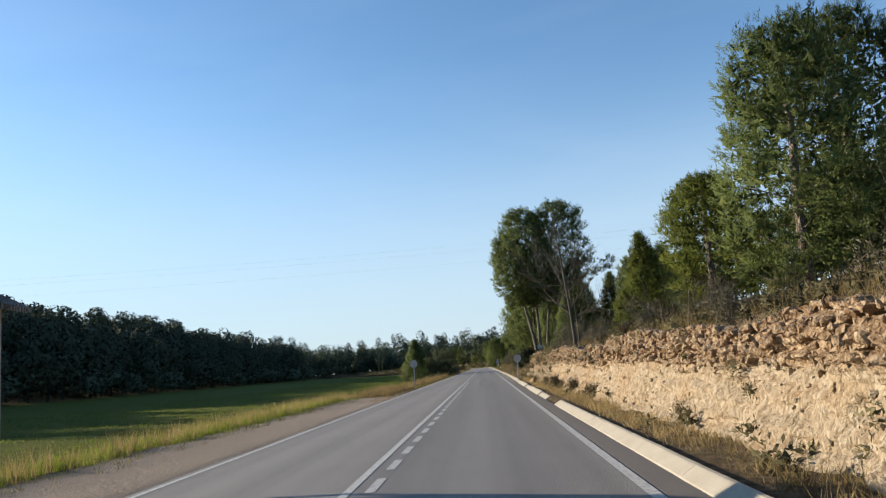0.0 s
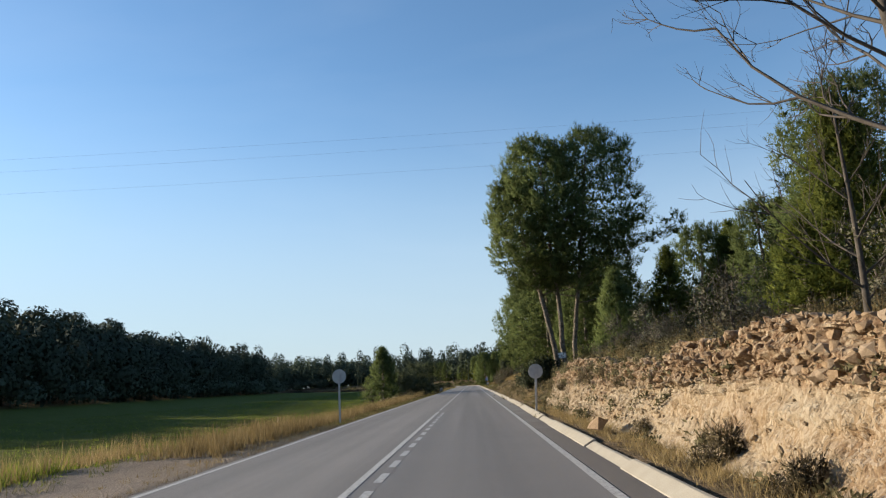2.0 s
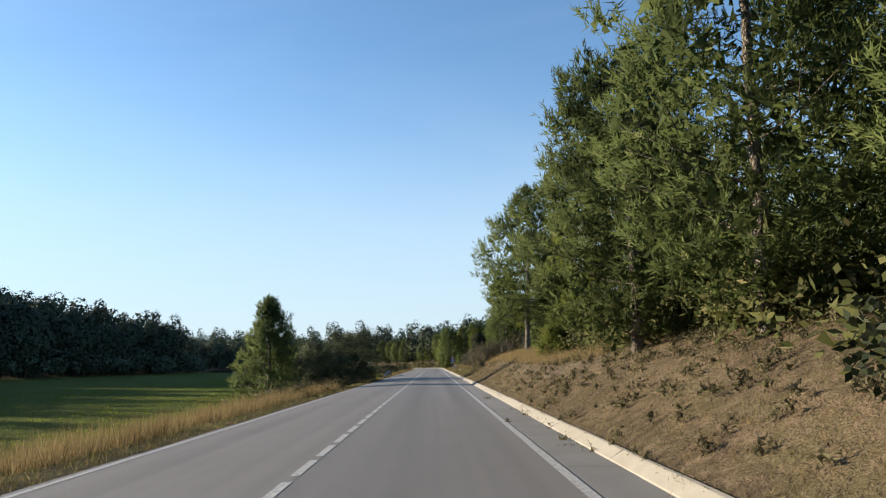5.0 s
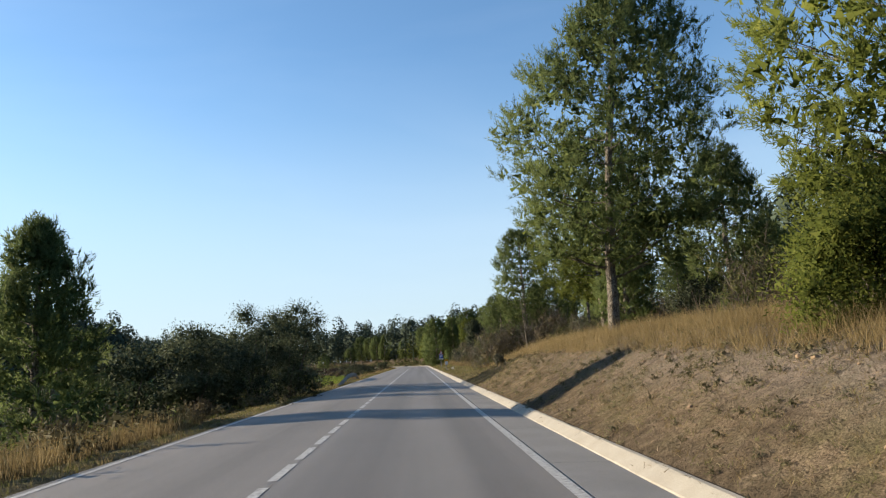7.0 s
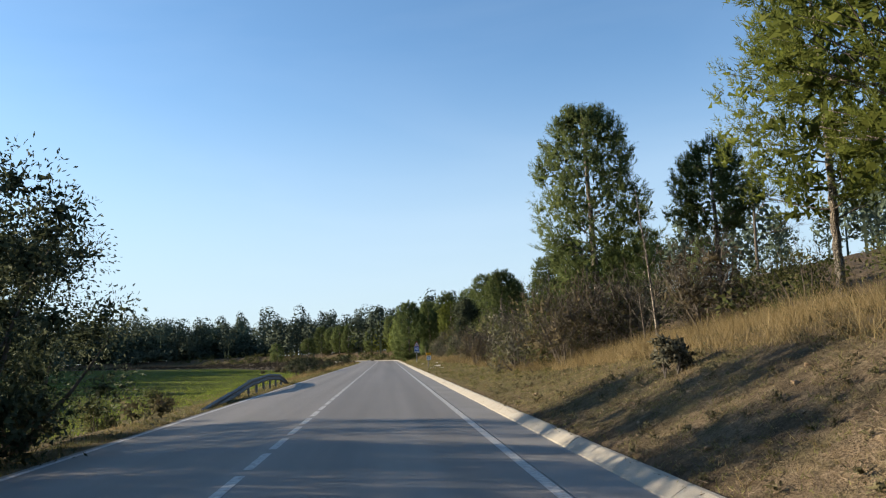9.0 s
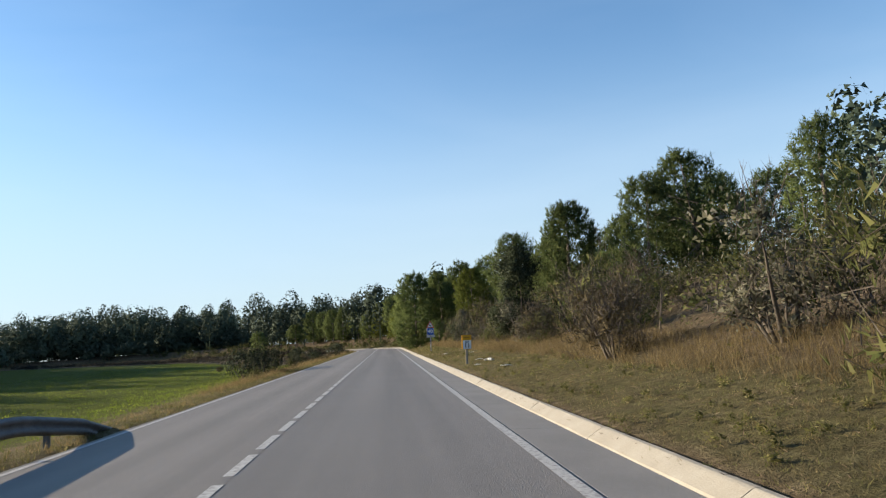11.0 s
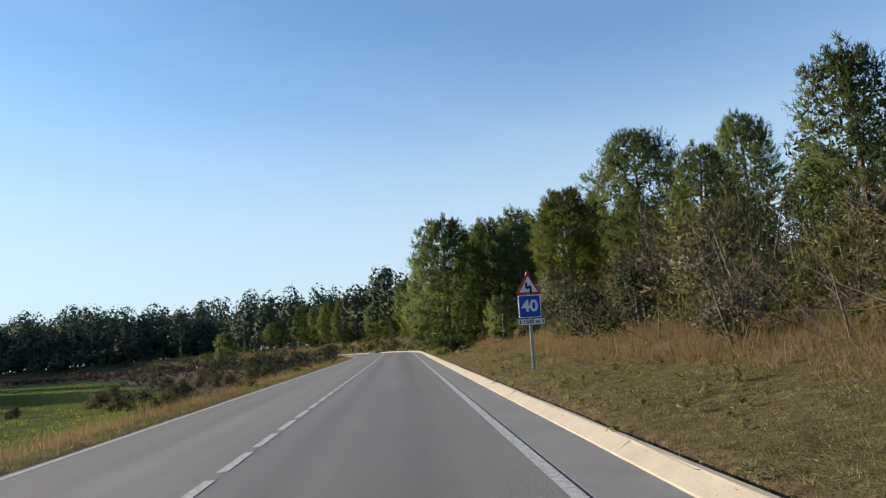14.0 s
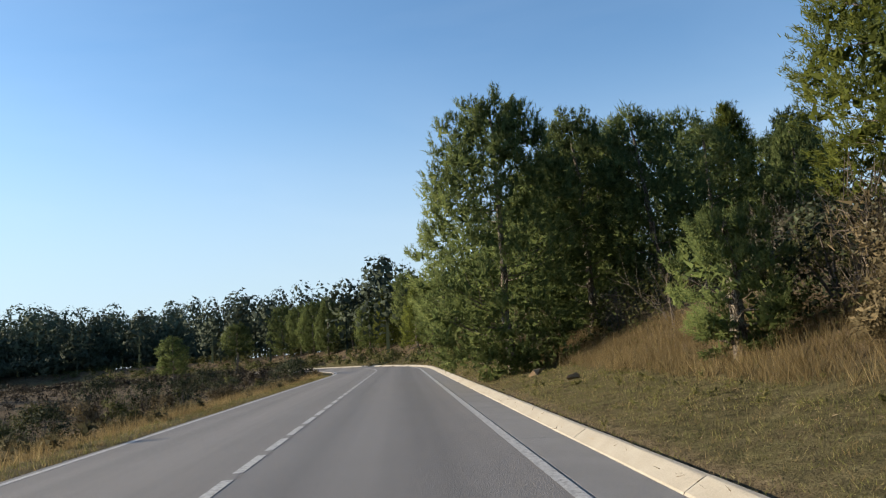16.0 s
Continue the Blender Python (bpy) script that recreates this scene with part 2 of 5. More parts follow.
def rock():
    m, t, b = nodes("sandstone_cut", 0.92)
    tc = t.nodes.new("ShaderNodeTexCoord")
    mp = t.nodes.new("ShaderNodeMapping")
    mp.inputs["Scale"].default_value = (0.5, 0.3, 0.8)
    t.links.new(tc.outputs["Object"], mp.inputs[0])
    n = t.nodes.new("ShaderNodeTexNoise")
    n.inputs["Scale"].default_value, n.inputs["Detail"].default_value = 1.3, 7.0
    t.links.new(mp.outputs[0], n.inputs["Vector"])
    c = ramp(t, n.outputs["Fac"], [(0.3, (0.22, 0.12, 0.055)), (0.4, (0.36, 0.25, 0.135)), (0.5, (0.4, 0.34, 0.245)), (0.64, (0.33, 0.26, 0.17)), (0.72, (0.26, 0.15, 0.075))])
    f = tex(t, 9, 6, 0.7)
    c = mix(t, 0.45, c, ramp(t, f, [(0.4, (0.14, 0.085, 0.045)), (0.52, (0.33, 0.265, 0.185))]))
    # broken chips, each with its own tone
    chip = t.nodes.new("ShaderNodeTexVoronoi")
    chip.inputs["Scale"].default_value, chip.inputs["Randomness"].default_value = 13.0, 1.0
    warp = t.nodes.new("ShaderNodeTexNoise")
    warp.inputs["Scale"].default_value, warp.inputs["Detail"].default_value = 5.0, 4.0
    t.links.new(tc.outputs["Object"], warp.inputs["Vector"])
    t.links.new(mix(t, 0.22, tc.outputs["Object"], warp.outputs["Color"], "LINEAR_LIGHT"), chip.inputs["Vector"])
    cs = t.nodes.new("ShaderNodeSeparateColor")
    t.links.new(chip.outputs["Color"], cs.inputs[0])
    c = mix(t, 0.5, c, ramp(t, cs.outputs[0], [(0.1, (0.14, 0.088, 0.045)), (0.45, (0.26, 0.195, 0.12)), (0.9, (0.38, 0.325, 0.245))]))
    # a browner, stonier layer lies over the pale one
    sp = t.nodes.new("ShaderNodeSeparateXYZ")
    t.links.new(tc.outputs["Object"], sp.inputs[0])
    hz = t.nodes.new("ShaderNodeMath")
    hz.operation = "MULTIPLY_ADD"
    t.links.new(tex(t, 1.4, 4), hz.inputs[0])
    hz.inputs[1].default_value = 0.7
    t.links.new(sp.outputs["Z"], hz.inputs[2])
    lift = t.nodes.new("ShaderNodeMapRange")
    lift.inputs["From Min"].default_value, lift.inputs["From Max"].default_value = 1.32, 1.5
    t.links.new(hz.outputs[0], lift.inputs["Value"])
    c = mix(t, lift.outputs[0], c, ramp(t, f, [(0.38, (0.14, 0.08, 0.042)), (0.5, (0.26, 0.18, 0.11)), (0.62, (0.4, 0.32, 0.22))]))
    t.links.new(c, b.inputs["Base Color"])
    rel = t.nodes.new("ShaderNodeMath")
    rel.operation = "MULTIPLY_ADD"
    t.links.new(chip.outputs["Distance"], rel.inputs[0])
    rel.inputs[1].default_value = -0.45
    t.links.new(f, rel.inputs[2])
    bump(t, b, rel.outputs[0], 0.9, 0.07)
    return m


def soil():
    """One ground sheet: field, straw, gravel and bare earth, mixed by the layer stored on it."""
    m, t, b = nodes("ground_soil", 0.95)
    b.inputs["Specular IOR Level"].default_value = 0.03
    a = t.nodes.new("ShaderNodeAttribute")
    a.attribute_name = "cover"
    s = t.nodes.new("ShaderNodeSeparateColor")
    t.links.new(a.outputs["Color"], s.inputs[0])
    big, mid, fine = tex(t, 0.5, 5), tex(t, 4, 5), tex(t, 30, 4, 0.7)
    c = ramp(t, mid, [(0.3, (0.05, 0.038, 0.026)), (0.55, (0.12, 0.092, 0.062)), (0.75, (0.22, 0.17, 0.12))])
    straw = ramp(t, fine, [(0.32, (0.09, 0.064, 0.04)), (0.5, (0.23, 0.17, 0.108)), (0.68, (0.4, 0.31, 0.21))])
    green = ramp(t, mid, [(0.25, (0.045, 0.056, 0.014)), (0.5, (0.085, 0.1, 0.021)), (0.8, (0.14, 0.15, 0.04))])
    green = mix(t, 0.4, green, ramp(t, big, [(0.3, (0.05, 0.066, 0.014)), (0.7, (0.11, 0.128, 0.03))]))
    olive = tex(t, 1.1, 6, 0.7)
    straw = mix(t, ramp(t, olive, [(0.44, (0, 0, 0)), (0.6, (0.75, 0.75, 0.75))]), straw, ramp(t, fine, [(0.3, (0.06, 0.058, 0.026)), (0.7, (0.2, 0.18, 0.085))]))
    gravel = ramp(t, fine, [(0.3, (0.17, 0.14, 0.115)), (0.6, (0.36, 0.3, 0.25)), (0.75, (0.5, 0.44, 0.38))])

    def layer(base, channel, over):
        n = t.nodes.new("ShaderNodeMath")
        n.operation = "ADD"
        n.use_clamp = True
        k = t.nodes.new("ShaderNodeMath")
        k.operation = "MULTIPLY_ADD"
        t.links.new(mid, k.inputs[0])
        k.inputs[1].default_value, k.inputs[2].default_value = 1.2, -0.6
        w = t.nodes.new("ShaderNodeMath")
        w.operation = "MULTIPLY"
        e = t.nodes.new("ShaderNodeMath")
        e.operation = "PINGPONG"
        e.inputs[1].default_value = 0.5
        t.links.new(channel, e.inputs[0])
        t.links.new(k.outputs[0], w.inputs[0])
        t.links.new(e.outputs[0], w.inputs[1])
        t.links.new(channel, n.inputs[0])
        t.links.new(w.outputs[0], n.inputs[1])
        return mix(t, n.outputs[0], base, over)

    c = layer(c, s.outputs[1], straw)
    c = layer(c, s.outputs[0], green)
    c = layer(c, s.outputs[2], gravel)
    t.links.new(c, b.inputs["Base Color"])
    rough = t.nodes.new("ShaderNodeMath")
    rough.operation = "MULTIPLY_ADD"
    t.links.new(tex(t, 5, 6, 0.65), rough.inputs[0])
    rough.inputs[1].default_value = 2.5
    t.links.new(fine, rough.inputs[2])
    bump(t, b, rough.outputs[0], 0.9, 0.09)
    return m


def gutter_concrete():
    """Pale grey concrete; along the cutting brown silt has washed down into it."""
    m, t, b = nodes("gutter_concrete", 0.88)
    fine = tex(t, 70, 3)
    c = ramp(t, tex(t, 0.7, 5), [(0.3, (0.2, 0.19, 0.178)), (0.7, (0.265, 0.252, 0.236))])
    tc, sp, lift = t.nodes.new("ShaderNodeTexCoord"), t.nodes.new("ShaderNodeSeparateXYZ"), t.nodes.new("ShaderNodeMath")
    t.links.new(tc.outputs["Object"], sp.inputs[0])
    lift.operation = "MULTIPLY_ADD"
    t.links.new(tex(t, 0.5, 6, 0.65), lift.inputs[0])
    lift.inputs[1].default_value = 60.0
    t.links.new(sp.outputs["Y"], lift.inputs[2])
    silt = t.nodes.new("ShaderNodeMapRange")
    silt.inputs["From Min"].default_value, silt.inputs["From Max"].default_value = 82.0, 112.0
    silt.inputs["To Min"].default_value, silt.inputs["To Max"].default_value = 0.85, 0.0
    t.links.new(lift.outputs[0], silt.inputs["Value"])
    c = mix(t, silt.outputs[0], c, ramp(t, fine, [(0.3, (0.085, 0.068, 0.052)), (0.7, (0.15, 0.122, 0.095))]))
    c = mix(t, 0.25, c, ramp(t, fine, [(0.3, (0.12, 0.11, 0.1)), (0.7, (0.32, 0.3, 0.28))]))
    t.links.new(c, b.inputs["Base Color"])
    bump(t, b, fine, 0.4)
    return m


M_GUTTER = gutter_concrete()
M_ASPHALT, M_PAINT, M_ROCK, M_SOIL = asphalt(), paint(), rock(), soil()


# ---- mesh helpers ----
def mesh_of(name, verts, tris, mats, smooth=False):
    """A mesh from arrays of places and triangles."""
    verts, tris = np.asarray(verts, np.float32), np.asarray(tris, np.int32)
    me = bpy.data.meshes.new(name)
    me.vertices.add(len(verts))
    me.vertices.foreach_set("co", verts.ravel())
    me.loops.add(tris.size)
    me.loops.foreach_set("vertex_index", tris.ravel())
    me.polygons.add(len(tris))
    me.polygons.foreach_set("loop_start", np.arange(0, tris.size, 3, dtype=np.int32))
    me.update(calc_edges=True)
    me.polygons.foreach_set("use_smooth", np.full(len(tris), bool(smooth)))
    for m in mats if isinstance(mats, (list, tuple)) else [mats]:
        me.materials.append(m)
    return me


def grid_tris(nu, nv):
    a = (np.arange(nu - 1)[:, None] * nv + np.arange(nv - 1)[None]).ravel()
    return np.concatenate([np.stack([a, a + nv, a + nv + 1], 1), np.stack([a, a + nv + 1, a + 1], 1)])


def part(name, me, parent, label=""):
    ob = new(name, me)
    ob.parent = parent
    return tagged(ob, label)


def part_bm(name, bm, mat, parent, label=""):
    me = bpy.data.meshes.new(name)
    bm.to_mesh(me)
    bm.free()
    me.materials.append(mat)
    return part(name, me, parent, label)


def box(bm, x0, x1, y0, y1, z0, z1, bevel=0.0):
    r = bmesh.ops.create_cube(bm, size=1)
    for v in r["verts"]:
        v.co = Vector(((x0 + x1) / 2 + v.co.x * (x1 - x0), (y0 + y1) / 2 + v.co.y * (y1 - y0), (z0 + z1) / 2 + v.co.z * (z1 - z0)))
    if bevel:
        es = list({e for v in r["verts"] for e in v.link_edges})
        bmesh.ops.bevel(bm, geom=es, offset=bevel, segments=2, affect="EDGES")
    return bm


def cross(a, b):
    return np.stack([a[:, 1] * b[:, 2] - a[:, 2] * b[:, 1], a[:, 2] * b[:, 0] - a[:, 0] * b[:, 2], a[:, 0] * b[:, 1] - a[:, 1] * b[:, 0]], 1)


class Soup:
    """Collects triangles."""

    def __init__(self):
        self.v, self.f, self.n, self.out = [], [], 0, []

    def add(self, v, f):
        self.v.append(np.asarray(v, float))
        self.f.append(np.asarray(f, int) + self.n)
        self.n += len(v)

    def tube(self, pts, radii, sides=6):
        pts = np.asarray(pts, float)
        n = len(pts)
        d = np.gradient(pts, axis=0)
        d /= np.linalg.norm(d, axis=1)[:, None] + 1e-9
        ref = np.where(np.abs(d[:, 2:]) > 0.9, [[1.0, 0, 0]], [[0, 0, 1.0]])
        a = np.cross(d, ref)
        a /= np.linalg.norm(a, axis=1)[:, None] + 1e-9
        b = np.cross(d, a)
        w = np.linspace(0, 2 * np.pi, sides, endpoint=False)
        ring = (a[:, None] * np.cos(w)[None, :, None] + b[:, None] * np.sin(w)[None, :, None]) * np.asarray(radii, float)[:, None, None]
        v = (pts[:, None] + ring).reshape(-1, 3)
        i = (np.arange(n - 1)[:, None] * sides + np.arange(sides)[None]).ravel()
        j = (np.arange(n - 1)[:, None] * sides + (np.arange(sides) + 1)[None] % sides).ravel()
        self.add(v, np.concatenate([np.stack([i, j, j + sides], 1), np.stack([i, j + sides, i + sides], 1)]))

    def blades(self, p, d, length, width, rng, leaf=False, out=None):
        """One narrow triangle (or a diamond leaf) for each place and way. out: the way that each one faces, for soft shading."""
        d = d / (np.linalg.norm(d, axis=1)[:, None] + 1e-9)
        s = cross(d, rng.normal(size=d.shape))
        s /= np.linalg.norm(s, axis=1)[:, None] + 1e-9
        if out is not None:
            s *= np.where((cross(s, d) * out).sum(1) < 0, -1.0, 1.0)[:, None]
        length, width = np.broadcast_to(length, len(p))[:, None], np.broadcast_to(width, len(p))[:, None]
        k = np.arange(len(p))
        if leaf:
            v = np.stack([p, p + d * length * 0.5 + s * width / 2, p + d * length, p + d * length * 0.5 - s * width / 2], 1).reshape(-1, 3)
            f = np.concatenate([np.stack([4 * k, 4 * k + 1, 4 * k + 2], 1), np.stack([4 * k, 4 * k + 2, 4 * k + 3], 1)])
        else:
            v = np.stack([p - s * width / 2, p + s * width / 2, p + d * length], 1).reshape(-1, 3)
            f = np.stack([3 * k, 3 * k + 1, 3 * k + 2], 1)
        if out is not None:
            self.out.append((self.n, np.repeat(out, 4 if leaf else 3, 0)))
        self.add(v, f)

    def mesh(self, name, mats, smooth=False):
        me = mesh_of(name, np.concatenate(self.v), np.concatenate(self.f), mats, smooth or bool(self.out))
        if self.out:
            nrm = np.zeros((self.n, 3))
            nrm[:, 2] = 1
            for a, o in self.out:
                nrm[a : a + len(o)] = o
            nrm /= np.linalg.norm(nrm, axis=1)[:, None] + 1e-9
            at = me.attributes.new("custom_normal", "FLOAT_VECTOR", "POINT")
            at.data.foreach_set("vector", nrm.astype(np.float32).ravel())
        return me


# ---- the plan: a straight road along +y that bends left at BEND ----
BEND, RADIUS, SWEEP = 296.0, 105.0, radians(80)


def along(s, d):
    """World x, y of the place s metres along the road and d metres right of its middle."""
    s, d = np.asarray(s, float), np.asarray(d, float)
    a = np.clip((s - BEND) / RADIUS, 0, SWEEP)
    over = np.maximum(s - BEND - RADIUS * SWEEP, 0)
    x = -RADIUS + (RADIUS + d) * np.cos(a) - over * np.sin(a)
    y = np.where(s < BEND, s, BEND + (RADIUS + d) * np.sin(a) + over * np.cos(a))
    return x, y


def road_coords(x, y):
    """The inverse of along()."""
    x, y = np.asarray(x, float), np.asarray(y, float)
    a = np.arctan2(y - BEND, x + RADIUS)
    out_s, out_d = np.array(y), np.array(x)
    arc = (y > BEND) & (a >= 0) & (a <= SWEEP)
    out_s = np.where(arc, BEND + RADIUS * a, out_s)
    out_d = np.where(arc, np.hypot(x + RADIUS, y - BEND) - RADIUS, out_d)
    ex, ey = -RADIUS + RADIUS * np.cos(SWEEP), BEND + RADIUS * np.sin(SWEEP)
    tail = (y > BEND) & (a > SWEEP)
    out_s = np.where(tail, BEND + RADIUS * SWEEP - (x - ex) * np.sin(SWEEP) + (y - ey) * np.cos(SWEEP), out_s)
    out_d = np.where(tail, (x - ex) * np.cos(SWEEP) + (y - ey) * np.sin(SWEEP), out_d)
    return out_s, out_d


def kerb_x(s):
    """How far right of the road's middle the kerb's foot runs."""
    return np.interp(s, [-60, 36, 55, 75, 120, 156, 228, 420], [3.76, 3.8, 3.9, 4.1, 4.17, 4.15, 4.08, 4.08])


def step(a, b, v):
    t = np.clip((v - a) / (b - a), 0, 1)
    return t * t * (3 - 2 * t)


def waves(x, y):
    """Gentle unevenness."""
    return 0.5 * np.sin(x * 0.9 + y * 0.37) * np.sin(y * 0.61 - x * 0.3) + 0.3 * np.sin(x * 2.1 - y * 1.7) + 0.2 * np.sin(x * 3.7 + y * 2.9)


def height(x, y):
    """The ground's height."""
    x, y = np.asarray(x, float), np.asarray(y, float)
    s, d = road_coords(x, y)
    k = kerb_x(s)
    e = d - k - 0.24
    # right side: rock cut, wooded bank, grassy bank, low verge, wooded slope
    cut = np.interp(d, [4.0, 5.0, 5.95, 6.35, 12, 30, 60, 200], [-0.04, -0.08, 0.0, 1.78, 2.7, 6.0, 12, 24])
    bank = np.interp(e, [0, 0.5, 2.2, 3.6, 8, 25, 60, 200], [-0.02, 0.2, 1.2, 1.75, 2.2, 4.6, 11, 24])
    verge = np.interp(e, [0, 1.2, 3.2, 5, 10, 26, 60, 200], [-0.02, 0.16, 0.45, 0.85, 2.2, 5.4, 12, 26])
    verge = np.where(s > 296, np.minimum(verge, 4.5 - 3.0 * step(300, 350, s)), verge)
    w_cut, w_low = 1 - step(67, 75, s), step(138, 168, s)
    right = cut * w_cut + bank * (1 - w_cut) * (1 - w_low) + verge * w_low
    right = right + step(238, 262, s) * step(2.2, 7, e) * 0.9 * (1 - step(14, 30, e))
    right = right - 0.45 * np.exp(-(((s - 112) / 9) ** 2)) * step(1, 4, e)
    # left side: verge, field, wooded hill
    l = -d
    flat = -0.12 - 0.35 * step(4.2, 6.5, l) - 0.3 * step(6, 12, l)
    flat = np.where(s < 62, np.maximum(flat, -0.13 - 0.45 * step(7.0, 10, l)), flat)
    flat = flat + np.minimum(np.maximum(l - 12, 0) * 0.03, 2.0)
    left = flat + (0.1 + 0.11 * (1 - step(200, 330, s))) * np.minimum(np.maximum(l - 67, 0), 45)
    z = np.where(d > 0, right, left)
    z = np.where((d > -3.4) & (d < k + 0.2), -0.32, z)
    off = np.maximum(np.maximum(-3.5 - d, e), 0)
    z = z + waves(x, y) * 0.06 * step(0.1, 2.0, off)
    return z


def field_end(l):
    """How much further the field runs on, the further left of the road."""
    return np.clip((l - 11) * 2.0, 0, 48)


def ground():
    xs = np.concatenate([[-2500, -1200, -600, -400], np.arange(-300, -80, 10), np.arange(-80, -14, 2.0), np.arange(-14, -3, 0.5), np.arange(-3, 3, 1.5), np.arange(3, 10, 0.25), np.arange(10, 60, 2.0), np.arange(60, 300, 15), [300, 500, 1200, 2500]])
    ys = np.concatenate([[-600, -200, -100], np.arange(-60, 300, 1.0), np.arange(300, 460, 2.5), np.arange(460, 700, 12), [700, 900, 1500, 3500]])
    gx, gy = np.meshgrid(xs, ys)
    gz = height(gx, gy)
    # the sheet follows the road through the bend in the near rows
    v = np.stack([gx, gy, gz], -1).reshape(-1, 3)
    me = mesh_of("ground", v, grid_tris(len(ys), len(xs))[:, ::-1], M_SOIL, True)
    s, d = road_coords(gx.ravel(), gy.ravel())
    l, e = -d, d - kerb_x(s) - 0.24
    field = step(5.5, 8.5, l) * (1 - step(64, 70, l)) * (1 - step(254, 262, s - field_end(l)))
    vg = step(140, 158, s) * step(0.0, 0.5, e) * (1 - step(2.6, 4.2, e)) * 0.34
    lv = step(3.4, 3.6, l) * (1 - step(4.6, 5.5, l)) * 0.3
    straw = np.maximum(step(3.4, 4.4, l) * (1 - step(7, 10, l)) * 0.8, step(0, 0.6, e) * (1 - step(9, 16, e)) * 0.75)
    straw = np.maximum(straw, step(255, 268, s - field_end(l)) * step(5, 7, l) * (1 - step(60, 70, l)) * 0.1)
    straw = straw * (1 - 0.8 * step(300, 320, s))
    gxr, gyr = gx.ravel(), gy.ravel()
    patch = waves(gxr * 1.3 + 3, gyr * 0.9) + 0.6 * waves(gxr * 3.1, gyr * 2.2 + 5)
    straw = np.where(d > 0, straw * np.clip(0.62 + 0.75 * patch, 0.05, 1), straw)
    straw = straw * (1 - 0.4 * step(150, 170, s) * (d > 0))
    gravel = (1 - step(40, 62, s)) * step(3.2, 3.4, l) * (1 - step(6.3, 7.2, l))
    scree = 0.95 * np.exp(-(((s - 112) / 16) ** 2)) * step(0.8, 2, e) * (1 - step(4.5, 7, e))
    cover = np.stack([np.maximum(np.maximum(field, vg), lv), straw, np.maximum(gravel, scree * 0.5), np.ones_like(l)], 1)
    a = me.color_attributes.new("cover", "FLOAT_COLOR", "POINT")
    a.data.foreach_set("color", cover.astype(np.float32).ravel())
    tagged(new("ground", me), "earth ground with green field, dry grass banks and wooded slopes", "ground", kind="structure")


ground()


def strip(name, s, profile, mat):
    """A strip along the road; profile gives rows of (distance from the middle, height) for each s."""
    prof = [profile(v) for v in s]
    n = len(prof[0])
    d, z = np.array([[p[0] for p in q] for q in prof]), np.array([[p[1] for p in q] for q in prof])
    x, y = along(np.repeat(np.asarray(s)[:, None], n, 1), d)
    return mesh_of(name, np.stack([x, y, z], -1).reshape(-1, 3), grid_tris(len(s), n)[:, ::-1], mat)


S = np.concatenate([np.arange(-45, 296, 3.0), np.arange(296, 460, 2.0)])
road = tagged(new("road", strip("road", S, lambda v: [(-3.45, -0.4), (-3.41 - 0.03 * math.sin(v * 1.3), -0.084), (-3.25, -0.078), (-1.6, -0.035), (0, 0), (1.6, -0.035), (3.25, -0.078), (3.355, -0.081)], M_ASPHALT)),
              "grey asphalt two-lane country road, worn wheel tracks", "road", kind="structure")
gutter = tagged(new("gutter", strip("gutter", S, lambda v: [(3.355, -0.088), (3.362, -0.1), (3.378, -0.1), (3.385, -0.086), (float(kerb_x(v)) * 0.5 + 1.75, -0.105), (float(kerb_x(v)) + 0.03, -0.122)], M_GUTTER)),
       "brownish grey concrete gutter strip beside the asphalt", "gutter", kind="structure")
for v in np.arange(-30, 300, 5.0):
    k = float(kerb_x(v))
    part("joint", strip("joint", np.array([v + 0.3, v + 0.316]), lambda w: [(3.4, -0.084), (k * 0.5 + 1.75, -0.102), (k + 0.01, -0.119)], M_DARKLINE), gutter)


def marking(name, s0, s1, d, width, z, n=2):
    s = np.linspace(s0, s1, n)
    me = strip(name, s, lambda v: [(d - width / 2, z(d - width / 2)), (d + width / 2, z(d + width / 2))], M_PAINT)
    return part(name, me, road)


def crown(d):
    return 0.005 - abs(d) * 0.024


marking("edge_line", -45, 455, -3.22, 0.11, crown, 170)
marking("edge_line", -45, 455, 3.275, 0.13, crown, 170)
marking("centre_line", -45, 66.4, 0.0, 0.11, crown, 60)
for i in range(58):
    marking("short_dash", -44.2 + 1.93 * i - 1.93, -43.1 + 1.93 * i - 1.93, 0.27, 0.12, crown)
for i in range(116):
    marking("centre_dash", 68.6 + 2.0 * i, 70.12 + 2.0 * i, 0.0, 0.12, crown)
# a narrow dark line across both lanes, just above the asphalt
line_mesh = strip("tar_seam", np.array([61.9, 61.95]), lambda v: [(-3.3, crown(3.3) + 0.001), (-1.6, crown(1.6) + 0.001), (0, 0.006), (1.6, crown(1.6) + 0.001), (3.2, crown(3.2) + 0.001)], M_DARKLINE)
part("tar_seam", line_mesh, road, "narrow dark line across the asphalt")
marking("centre_line", 300.6, 455, 0.0, 0.11, crown, 80)


